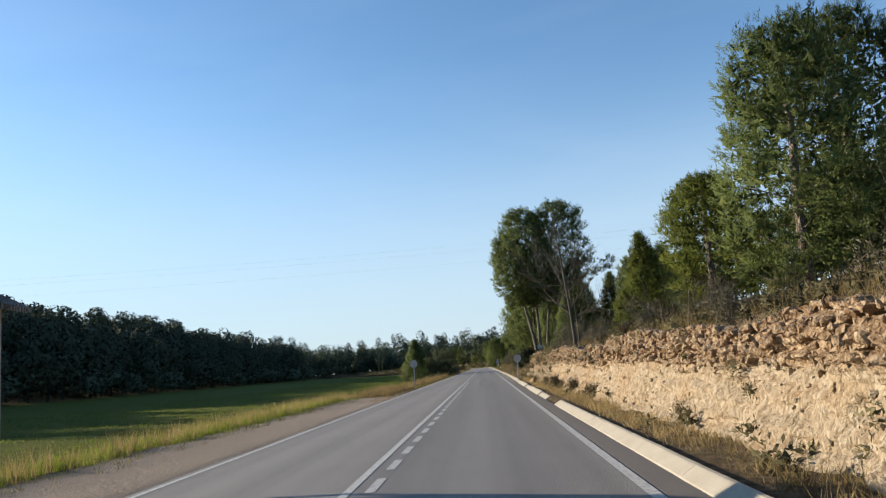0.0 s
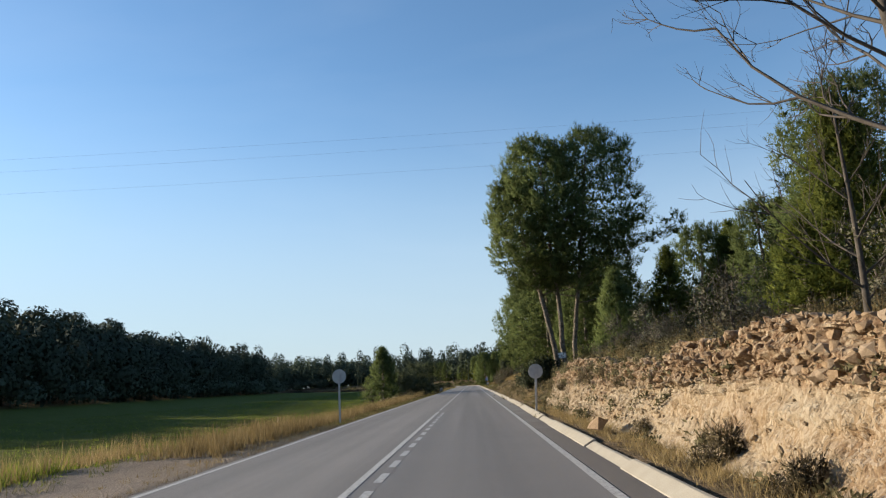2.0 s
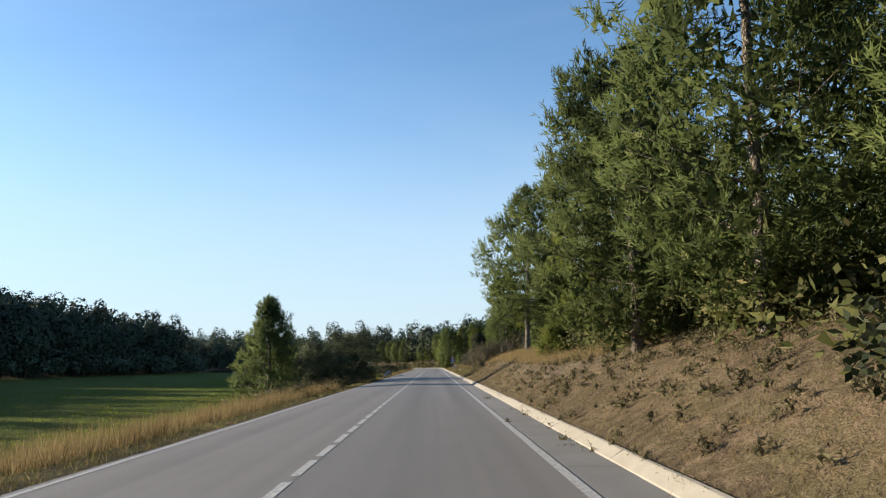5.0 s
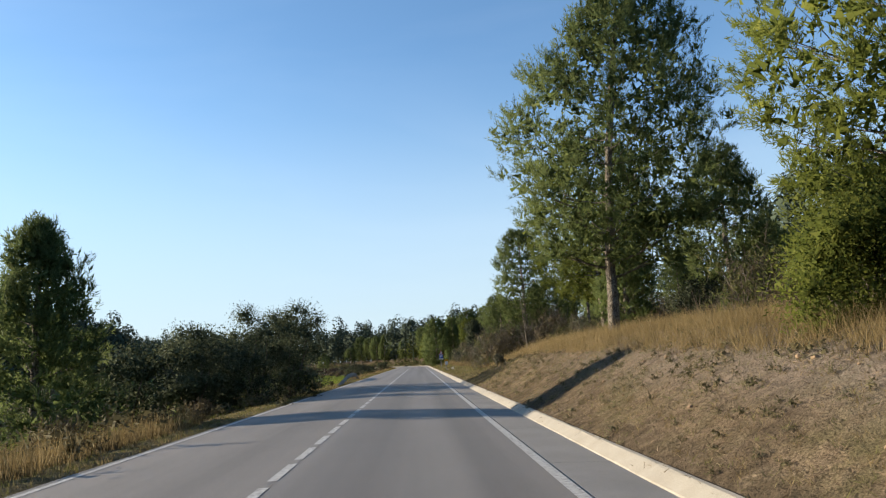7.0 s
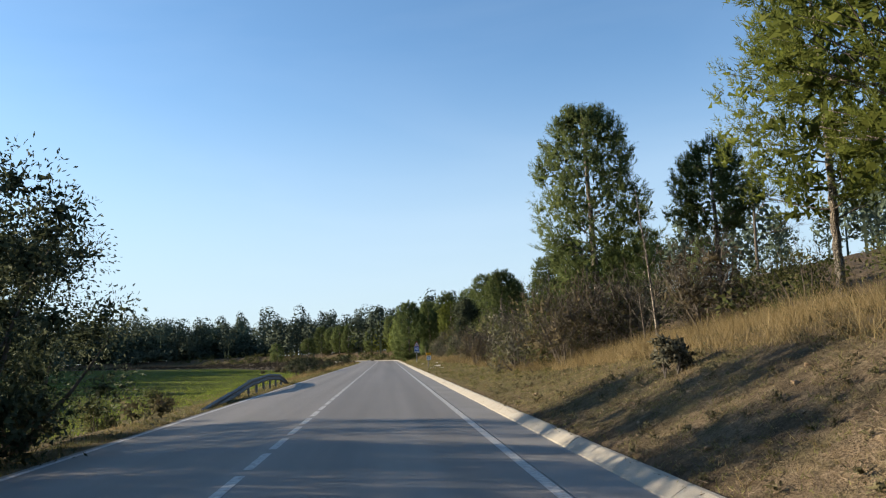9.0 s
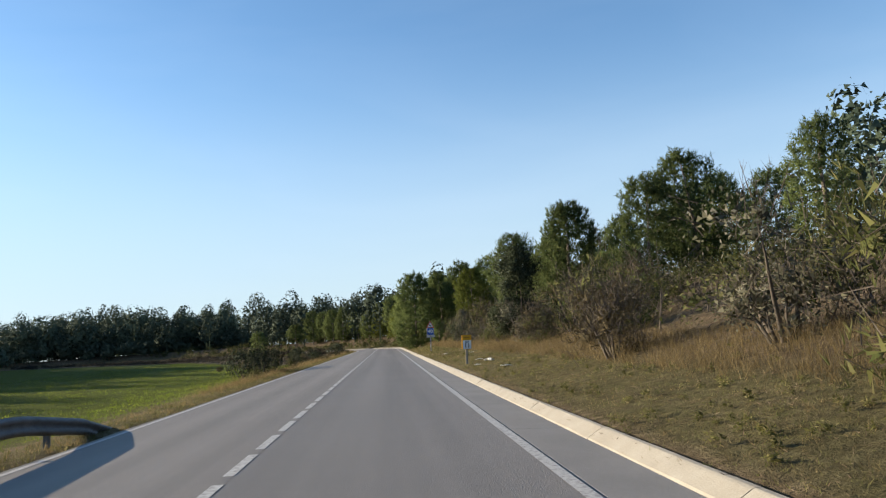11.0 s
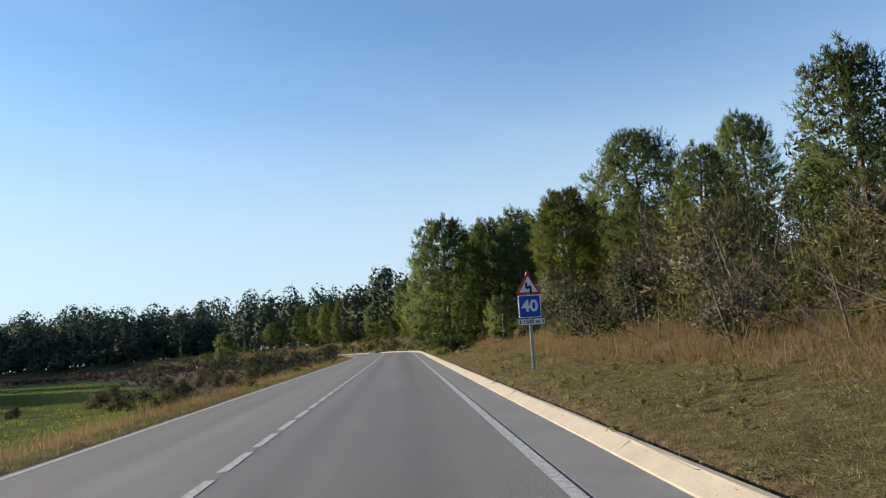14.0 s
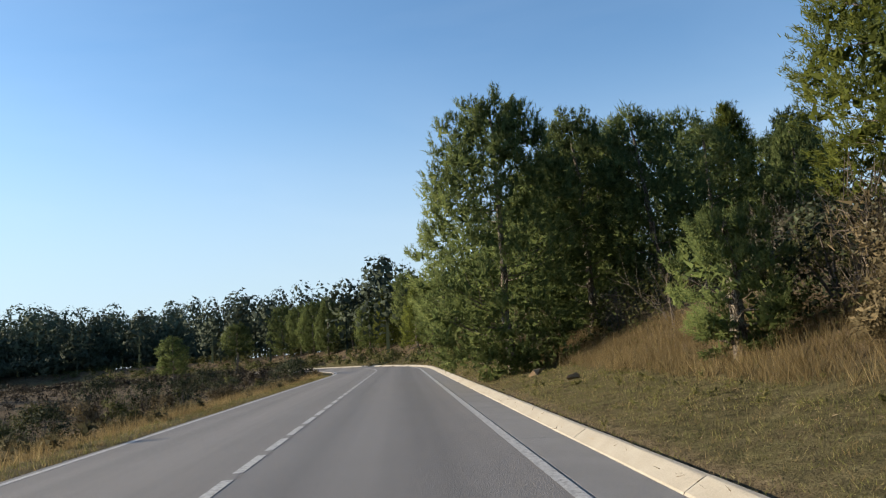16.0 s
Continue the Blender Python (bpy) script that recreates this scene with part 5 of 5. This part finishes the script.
# low shrubs on the left
for x, y, sc, kind in [(-6.4, 215, 1.3, 2), (-7.2, 213, 1.2, 2), (-6.0, 211.2, 1.0, 2), (-6.2, 217, 0.9, 6), (-5.0, 204, 0.7, 6), (-6.6, 236, 0.6, 2), (-6.3, 238, 0.8, 6), (-6.8, 241, 0.6, 2), (-7.4, 243, 1.0, 5), (-5.3, 222, 0.8, 6), (-6.2, 157, 1.0, 6), (-5.6, 161, 0.8, 5), (-7.0, 165, 1.0, 6), (-6.2, 134, 1.0, 5), (-5.2, 137.5, 0.8, 6), (-6.8, 124, 1.1, 5), (-5.6, 142, 0.9, 2), (-11.6, 133, 1.4, 3)]:
    spots.append((kind, x, y, sc, brng.uniform(0, 360)))
for i in range(60):
    y = brng.uniform(246, 330)
    x, yy = (float(v) for v in along(y, -brng.uniform(6.2, 16)))
    spots.append((brng.choice([5, 6, 5, 2]), x, yy, brng.uniform(0.6, 1.3), brng.uniform(0, 360)))
FACE = [(5.72, 44.0, 1.2, 0.5), (5.8, 48.5, 1.3, 0.6), (5.75, 51.0, 1.15, 0.5), (5.8, 53.5, 1.25, 0.75), (5.85, 56.5, 1.2, 0.85), (5.8, 58.0, 1.1, 0.7), (5.8, 61.5, 1.2, 0.7), (5.7, 64.0, 0.9, 0.6), (5.75, 30.0, 1.2, 0.5), (5.8, 37.0, 1.3, 0.55), (5.9, 67.5, 1.1, 0.7), (6.0, 69.5, 0.9, 0.8)]
undergrowth("shrub", BUSH, spots, BUSH_L, "bush", "roadside shrubs")


for x, y, z, k in FACE:
    c = copy_thing(BUSH[5], Matrix())
    c.matrix_basis = pose(x, y, z - 0.12, 0, -20, brng.uniform(0, 360)) @ Matrix.Diagonal((k, k, k * 0.8, 1))
    tagged(c, "dry brown heather growing out of the rock face", "bush", "heather on the rock face")


# ---- grass ----
def grass(name, n, mat, label, seed, place, length, width, lean=0.45, tuft=8, spread=0.07):
    """Tufts of blades; place(rng, n) gives s, d and a length factor."""
    rng = np.random.default_rng(seed)
    s, d, f = place(rng, n)
    x, y = along(s, d)
    z = height(x, y)
    p = np.repeat(np.stack([x, y, z - 0.02], 1), tuft, 0)
    p[:, :2] += rng.normal(0, spread, (len(p), 2)) * np.repeat(f, tuft)[:, None]
    dr = np.stack([rng.normal(0, lean, len(p)), rng.normal(0, lean, len(p)), np.ones(len(p))], 1)
    soup = Soup()
    soup.blades(p, dr, length * np.repeat(f, tuft) * rng.uniform(0.5, 1.2, len(p)), width, rng, False, np.array([-0.45, 0.1, 0.8]) + rng.normal(0, 0.4, (len(p), 3)))
    tagged(new(name, soup.mesh(name, mat)), label, "grass", kind="stuff")


def band(s0, s1, d0, d1, f0, f1, patch=0.0):
    def place(rng, n):
        s = rng.uniform(s0, s1, n * 3)
        d = d0 + (d1 - d0) * rng.random(n * 3)
        d = np.where(d > 0, d - 4.3 + kerb_x(s), d)
        keep = waves(d * 0.8, s * 0.5) > -0.9 + patch + rng.normal(0, 0.15, n * 3)
        s, d = s[keep][:n], d[keep][:n]
        return s, d, rng.uniform(f0, f1, len(s))
    return place


def crop_place(rng, n):
    s, l = rng.uniform(20, 300, n), 6.6 + 27 * rng.random(n) ** 1.4
    return s, -l, np.where(s - field_end(l) < 256, rng.uniform(0.5, 1.2, n), 0.02)


grass("tall_dry_grass", 5000, M_STRAW, "tall dry straw-coloured grass beside the field", 41, band(48, 128, -6.4, -4.4, 0.6, 1.3, 0.3), 0.55, 0.014, 0.25)
grass("lay_by_grass", 1600, M_STRAW, "tall yellow grass behind the gravel lay-by", 52, band(6, 52, -9.0, -6.9, 0.6, 1.3, 0.2), 0.55, 0.014, 0.25)
grass("lay_by_green", 2600, M_CROP, "tall yellow-green grass behind the gravel lay-by", 60, band(4, 46, -9.6, -6.8, 0.5, 1.3, 0.1), 0.42, 0.014, 0.3)
grass("verge_dry_grass", 3500, M_STRAW, "short dry grass along the left road edge", 42, band(40, 300, -4.8, -3.46, 0.4, 1.0), 0.16, 0.012)
grass("field_side_grass", 4000, M_STRAW, "tall olive-tan grass on the field side verge", 57, band(196, 320, -6.6, -4.4, 0.4, 1.2, 0.2), 0.42, 0.01, 0.35, 9, 0.12)
grass("verge_green_grass", 4200, M_GRASS, "short green grass along the left road edge", 43, band(60, 300, -4.6, -3.46, 0.5, 1.0), 0.18, 0.012)
grass("foot_grass", 2600, M_STRAW, "dry grass at the foot of the rock cutting", 44, band(-5, 76, 4.85, 5.75, 0.4, 1.2, 0.3), 0.26, 0.012)
grass("bank_dry_grass", 9000, M_STRAW, "dry grass on the roadside bank", 45, band(64, 152, 4.7, 10, 0.3, 1.1, 0.15), 0.13, 0.008, 0.9)
grass("bank_litter", 11000, M_LITTERSTRAW, "flattened dead grass and twigs on the bank", 54, band(62, 156, 4.6, 9.5, 0.5, 1.2, 0.0), 0.085, 0.009, 2.2, 7, 0.2)
grass("verge_litter", 9000, M_LITTERSTRAW, "flattened dead grass on the low verge", 55, band(150, 290, 4.6, 8.5, 0.5, 1.2, 0.1), 0.075, 0.008, 2.2, 7, 0.2)
grass("bank_green_grass", 4000, M_GRASS, "olive tufts among the dry grass of the bank", 53, band(64, 156, 4.6, 8.5, 0.4, 1.2, 0.25), 0.11, 0.009, 1.2)
grass("bank_tall_grass", 5600, M_STRAW, "tall dry grass along the top of the bank", 46, band(100, 160, 7.0, 10.5, 0.4, 1.2, 0.1), 0.5, 0.008, 0.42, 13, 0.14)
grass("verge_short_grass", 15000, M_GRASS, "short green and yellow grass on the low verge", 47, band(140, 300, 4.6, 7.4, 0.4, 1.0), 0.085, 0.009, 0.7)
grass("verge_straw", 7000, M_STRAW, "dry blades among the short verge grass", 48, band(148, 300, 4.8, 8.2, 0.4, 1.0), 0.13, 0.007, 0.7)
grass("wood_edge_grass", 6500, M_STRAW, "tall dry grass in front of the shrubs", 49, band(150, 300, 7.2, 10.0, 0.4, 1.2), 0.5, 0.009, 0.42, 11, 0.1)
grass("bend_bank_grass", 3800, M_STRAW, "tall tan grass on the bank before the bend", 56, band(232, 300, 7.2, 9.8, 0.4, 1.3, 0.3), 0.45, 0.009, 0.4, 12, 0.13)
grass("bend_bank_green", 4600, M_GRASS, "olive green grass among the tan grass of the bank", 59, band(228, 300, 5.0, 9.6, 0.4, 1.3, 0.35), 0.1, 0.008, 0.5, 10, 0.13)
grass("cutting_top_grass", 3000, M_STRAW, "dry grass on top of the rock cutting", 50, band(-5, 76, 5.95, 8.6, 0.5, 1.3, 0.2), 0.4, 0.013, 0.3)
grass("field_crop", 25000, M_CROP, "short young green crop in the field", 58, crop_place, 0.14, 0.03, 0.5, 5, 0.25)
grass("field_edge_grass", 2600, M_GRASS, "green grass at the field's edge", 51, band(10, 180, -9, -5.6, 0.5, 1.2, 0.2), 0.22, 0.014, 0.5)


# ---- signs ----
def post(parent, h, size=(0.08, 0.04), mat=None):
    bm = bmesh.new()
    box(bm, -size[0] / 2, size[0] / 2, -size[1] / 2, size[1] / 2, -0.3, h, 0.006)
    return part_bm("post", bm, mat or M_ZINC, parent)


def plate(bm, pts, y0, y1):
    """A flat plate in the x-z plane with the given outline."""
    a = [bm.verts.new((x, y0, z)) for x, z in pts]
    b = [bm.verts.new((x, y1, z)) for x, z in pts]
    n = len(pts)
    bm.faces.new(a)
    bm.faces.new(b[::-1])
    for i in range(n):
        bm.faces.new((a[i], b[i], b[(i + 1) % n], a[(i + 1) % n]))
    bmesh.ops.recalc_face_normals(bm, faces=bm.faces)
    return bm


def rounded(w, h, r, cx=0.0, cz=0.0, n=5):
    out = []
    for sx, sz, a0 in ((1, 1, 0), (-1, 1, 90), (-1, -1, 180), (1, -1, 270)):
        for i in range(n):
            a = radians(a0 + 90 * i / (n - 1))
            out.append((cx + sx * (w / 2 - r) + r * math.cos(a), cz + sz * (h / 2 - r) + r * math.sin(a)))
    return out


def flat(name, pts, y0, y1, mat, parent, label=""):
    return part_bm(name, plate(bmesh.new(), pts, y0, y1), mat, parent, label)


def text(name, s, size, x, z, y, mat, parent, bold=0.0, sx=1.0):
    cu = bpy.data.curves.new(name, "FONT")
    cu.body, cu.size, cu.extrude, cu.offset, cu.align_x, cu.align_y = s, size, 0.001, bold, "CENTER", "CENTER"
    tmp = bpy.data.objects.new(name, cu)
    me = bpy.data.meshes.new_from_object(tmp)
    bpy.data.objects.remove(tmp)
    me.materials.clear()
    me.materials.append(mat)
    ob = part(name, me, parent)
    ob.matrix_basis = pose(x, y, z, 90, 0, 0) @ Matrix.Diagonal((sx, 1, 1, 1))
    return ob


def round_sign(name, label, x, y, top, yaw, tilt=0.0):
    """A round sign seen from behind: grey back, post."""
    ob = new(name)
    z = z_at(x, y)
    h = top - z
    post(ob, h - 0.02)
    disc = [(0.3 * math.cos(a), h - 0.3 + 0.3 * math.sin(a)) for a in np.linspace(0, 2 * math.pi, 40, endpoint=False)]
    flat("disc", disc, 0.025, 0.045, M_ZINC, ob, "grey metal back of a round sign")
    for dz in (-0.12, 0.12):
        bm = bmesh.new()
        box(bm, -0.06, 0.06, -0.028, 0.024, h - 0.3 + dz - 0.015, h - 0.3 + dz + 0.015, 0.004)
        part_bm("clamp", bm, M_ZINC, ob)
    ob.matrix_basis = pose(x, y, z, 0, tilt, yaw)
    return tagged(ob, label, "road sign")


round_sign("road_sign", "grey back of a round road sign beside the field", -3.98, 62.5, 2.12, -4)
round_sign("road_sign", "grey back of a round road sign by the cutting", 4.2, 61.7, 1.9, 6, 3.0)


def bend_sign():
    ob = new("warning_sign")
    post(ob, 2.62)
    tri = lambda k, c=0.0: [(0.37 * k * math.cos(a) * 1.08, 2.22 + 0.37 * k * math.sin(a) * 1.08) for a in (radians(90), radians(210), radians(330))]
    t = flat("triangle_plate", tri(1.0), -0.045, -0.025, M_RED, ob, "red-bordered white warning triangle")
    flat("white_field", tri(0.72), -0.049, -0.045, M_WHITE, t)
    zig = [(-0.085, 2.335), (-0.03, 2.335), (-0.03, 2.225), (0.04, 2.265), (0.085, 2.225), (0.085, 2.1), (0.115, 2.1), (0.06, 2.05), (0.005, 2.1), (0.03, 2.1), (0.03, 2.19), (-0.04, 2.15), (-0.085, 2.19)]
    flat("bend_symbol", zig, -0.053, -0.049, M_BLACK, t)
    b = flat("speed_plate", rounded(0.6, 0.6, 0.03, 0, 1.70), -0.045, -0.025, M_WHITE, ob, "blue square plate with the number 40")
    flat("blue_field", rounded(0.56, 0.56, 0.02, 0, 1.70), -0.049, -0.045, M_BLUE, b)
    text("number", "40", 0.42, 0, 1.70, -0.051, M_WHITE, b, 0.012, 1.05)
    d = flat("distance_plate", rounded(0.74, 0.19, 0.02, 0.02, 1.29), -0.045, -0.025, M_BLACK, ob, "white distance plate with black border")
    flat("white_field", rounded(0.71, 0.16, 0.015, 0.02, 1.29), -0.049, -0.045, M_WHITE, d)
    text("distance", "1500 m", 0.15, 0.02, 1.29, -0.051, M_BLACK, d, 0.003)
    for x in (-0.28, 0.33):
        arrow = [(x - 0.012, 1.235), (x + 0.012, 1.235), (x + 0.012, 1.3), (x + 0.03, 1.3), (x, 1.35), (x - 0.03, 1.3), (x - 0.012, 1.3)]
        flat("arrow", arrow, -0.053, -0.049, M_BLACK, d)
    ob.matrix_basis = pose(5.45, 230.3, z_at(5.45, 230.3), 0, 1.5, 3)
    tagged(ob, "double bend warning sign with 40 plate on a steel post", "road sign")


bend_sign()


def km_sign():
    ob = new("kilometre_sign")
    post(ob, 1.1, (0.09, 0.05), M_WOOD)
    y = flat("yellow_plate", rounded(0.40, 0.21, 0.015, 0.0, 1.12), -0.09, -0.03, M_ORANGE, ob, "yellow box plate with unreadable dark bar")
    flat("bar", rounded(0.26, 0.05, 0.004, 0.0, 1.115), -0.094, -0.09, M_BROWNBAR, y)
    b = flat("backing", rounded(0.40, 0.38, 0.015, 0.0, 0.815), -0.085, -0.03, M_ORANGE, ob)
    w = flat("white_plate", rounded(0.36, 0.36, 0.015, 0.015, 0.815), -0.09, -0.085, M_WHITE, b, "white plate with black kilometre number")
    text("unit", "km", 0.12, 0.015, 0.935, -0.092, M_BLACK, w, 0.003)
    text("number", "11", 0.26, 0.015, 0.765, -0.092, M_BLACK, w, 0.006)
    ob.matrix_basis = pose(5.05, 197.0, z_at(5.05, 197.0), 0, 2.0, 5)
    tagged(ob, "yellow and white kilometre sign on a grey post", "road sign")


M_BROWNBAR = plain("faded_brown_print", (0.3, 0.14, 0.01), (0.4, 0.19, 0.02), 3, 0.6, 0, 0.0)
km_sign()


def notice():
    """A small white notice on the leaning pine."""
    ob = new("notice_board")
    p = flat("panel", rounded(0.52, 0.34, 0.01), -0.02, 0.0, M_WHITE, ob, "white panel with unreadable dark lines")
    for i, (w, z) in enumerate(((0.36, 0.02), (0.12, -0.04), (0.3, -0.1))):
        flat("bar", rounded(w, 0.025, 0.003, 0, z), -0.024, -0.02, M_BLACK, p)
    flat("mark", [(0.1, 0.08), (0.2, 0.07), (0.22, 0.14), (0.15, 0.16)], -0.024, -0.02, M_BLACK, p)
    ob.matrix_basis = pose(7.2, 77.15, 2.62, 0, -6, 8)
    tagged(ob, "small white notice fixed to a pine trunk", "notice")


notice()


# ---- guard rail that dives into the ground at both ends ----
def guard_rail():
    ob = tagged(new("guard_rail"), "dull dark grey steel guard rail with ends sunk into the verge", "guard rail")
    ys = np.linspace(158.5, 181.5, 60)
    top = np.interp(ys, [158.5, 161.5, 164.5, 168, 173, 177, 179.5, 181.5], [-0.12, 0.06, 0.22, 0.5, 0.62, 0.5, 0.22, -0.2])
    off = np.interp(ys, [158.5, 164, 176, 181.5], [0.12, 0.0, 0.0, -0.1])
    prof = [(0.0, 0.0), (0.045, -0.03), (0.075, -0.075), (0.03, -0.115), (0.0, -0.155), (0.03, -0.195), (0.075, -0.235), (0.045, -0.28), (0.0, -0.31)]
    front = np.array([[(-4.02 + o + px, y, t + pz) for px, pz in prof] for y, t, o in zip(ys, top, off)])
    back = front.copy()
    back[..., 0] -= 0.006
    v = np.concatenate([front.reshape(-1, 3), back.reshape(-1, 3)])
    f = grid_tris(60, 9)
    part("beam", mesh_of("beam", v, np.concatenate([f, f[:, ::-1] + 540]), M_RAIL, True), ob)
    for y in np.arange(164, 179, 2.0):
        bm = bmesh.new()
        t = float(np.interp(y, ys, top))
        box(bm, -4.14, -4.05, y - 0.05, y + 0.05, -0.6, t - 0.02, 0.008)
        part_bm("post", bm, M_RAIL, ob)


guard_rail()


# ---- small things on the verge ----
def rag(name, x, y, w, l, h, label, seed, turn=0):
    """A crumpled light piece of litter."""
    rng = np.random.default_rng(seed)
    n = 9
    u, v = np.meshgrid(np.linspace(-0.5, 0.5, n), np.linspace(-0.5, 0.5, n))
    q = np.stack([u * w * (1 + 0.2 * np.sin(v * 7)), v * l * (1 + 0.25 * np.sin(u * 9 + seed)), h * (0.1 + 0.75 * np.abs(np.sin(u * 4 + seed) * np.cos(v * 5))) + rng.normal(0, h * 0.12, u.shape)], -1)
    top = q.reshape(-1, 3)
    low = top.copy()
    low[:, 2] -= 0.008
    f = grid_tris(n, n)
    rim = list(range(n)) + [n * i + n - 1 for i in range(1, n)] + [n * n - 2 - i for i in range(n - 1)] + [n * i for i in range(n - 2, 0, -1)]
    side = []
    for a, b in zip(rim, rim[1:] + rim[:1]):
        side += [[a, a + n * n, b], [b, a + n * n, b + n * n]]
    ob = new(name, mesh_of(name, np.concatenate([top, low]), np.concatenate([f[:, ::-1], side]), M_LITTER))
    ob.matrix_basis = pose(x, y, z_at(x, y) + 0.045, 0, 0, turn)
    return tagged(ob, label, "litter")


rag("litter", 5.72, 194.8, 0.28, 0.34, 0.14, "crumpled white plastic sheet on the verge", 1, 30)
rag("litter", 5.68, 197.8, 0.3, 0.16, 0.05, "white scrap of plastic on the verge grass", 2, 20)
rag("litter", 5.1, 193.6, 0.3, 0.18, 0.05, "grey-white scrap on the verge grass", 3, 70)
rag("litter", 5.6, 189.8, 0.32, 0.16, 0.05, "flattened white bottle on the verge grass", 4, 10)
rag("litter", 5.5, 214.2, 0.4, 0.2, 0.06, "white plastic scrap in the short grass", 5, 10)
rag("litter", 6.4, 207.0, 0.2, 0.14, 0.05, "small white scrap in the dry grass", 6, 50)


def stake(x, y, h, r, label, lean=2):
    bm = bmesh.new()
    bmesh.ops.create_cone(bm, cap_ends=True, segments=9, radius1=r, radius2=r * 0.85, depth=h + 0.3, matrix=Matrix.Translation((0, 0, h / 2 - 0.15)))
    for v in bm.verts:
        v.co += Vector((noise.noise(v.co * 3) * r * 0.5, noise.noise(v.co * 3 + Vector((5, 5, 5))) * r * 0.5, 0))
    me = bpy.data.meshes.new("stake")
    bm.to_mesh(me)
    bm.free()
    me.materials.append(M_WOOD)
    ob = new("fence_post", me)
    ob.matrix_basis = pose(x, y, z_at(x, y), lean, -lean, 0)
    tagged(ob, label, "post")


stake(-6.75, 63.2, 0.75, 0.035, "thin wooden stake in the field's edge")
stake(9.3, 217.5, 1.15, 0.045, "pale weathered wooden post among dry grass")
for i, (x, y, k) in enumerate([(7.0, 270, 1.0), (6.6, 276, 1.2), (6.2, 279, 1.0), (6.8, 284, 1.3), (6.1, 258.6, 0.5), (5.9, 263, 0.6), (6.4, 289, 1.2)]):
    ob = new("boulder", STONES[(2 * i) % 12])
    ob.matrix_basis = pose(x, y, z_at(x, y) + 0.02, 5 * i, 4 * i, 40 * i) @ Matrix.Diagonal((k * 0.7, k, k * 0.36, 1))
    tagged(ob, "ochre boulder set in the grassy bank", "rock", "boulders on the bank")


ob = new("boulder", STONES[4])
ob.matrix_basis = pose(4.58, 48.56, 0.12, 8, -6, 30) @ Matrix.Diagonal((0.42, 0.5, 0.5, 1))
tagged(ob, "tan boulder lying behind the kerb below the cutting", "rock")


# ---- overhead cables ----
for i, (h, off) in enumerate(((9.95, 0.0), (9.6, 0.35), (8.7, 0.1))):
    soup = Soup()
    u = np.linspace(0, 1, 40)
    soup.tube(np.stack([-75 + 150 * u, 56.4 - 1.6 * u + off, h + 2.2 * (2 * u - 1) ** 2], 1), np.full(40, 0.0018), 4)
    tagged(new("power_cable", soup.mesh("power_cable", M_CABLE)), "thin grey overhead power cable crossing the road", "cable", "overhead cables")
for x, y in ((-75, 56.4), (75, 54.8)):
    bm = bmesh.new()
    z = z_at(x, y)
    bmesh.ops.create_cone(bm, cap_ends=True, segments=12, radius1=0.16, radius2=0.1, depth=max(4.0, 13.5 - z), matrix=Matrix.Translation((x, y + 0.2, (12.5 + z) / 2)))
    me = bpy.data.meshes.new("pole")
    bm.to_mesh(me)
    bm.free()
    me.materials.append(M_WOOD)
    tagged(new("utility_pole", me), "wooden pole carrying the overhead cables", "pole")


# ---- small roofed notice board at the lay-by ----
def roofed_board():
    ob = new("notice_board")
    for x in (-0.62, 0.62):
        part_bm("post", box(bmesh.new(), x - 0.05, x + 0.05, -0.05, 0.05, -0.3, 2.85, 0.008), M_WOOD, ob)
    part_bm("panel", box(bmesh.new(), -0.57, 0.57, -0.03, 0.03, 1.9, 2.65, 0.006), M_WHITE, ob, "pale blank-looking panel")
    for s in (-1, 1):
        flat("roof", [(0, 3.3), (s * 0.95, 2.82), (s * 0.95, 2.74), (0, 3.2)], -0.3, 0.3, M_BARK, ob, "dark sloping roof board")
    ob.matrix_basis = pose(-5.75, 11.4, z_at(-5.75, 11.4), 0, 0, 0)
    tagged(ob, "wooden notice board with a small dark roof", "notice board")


roofed_board()
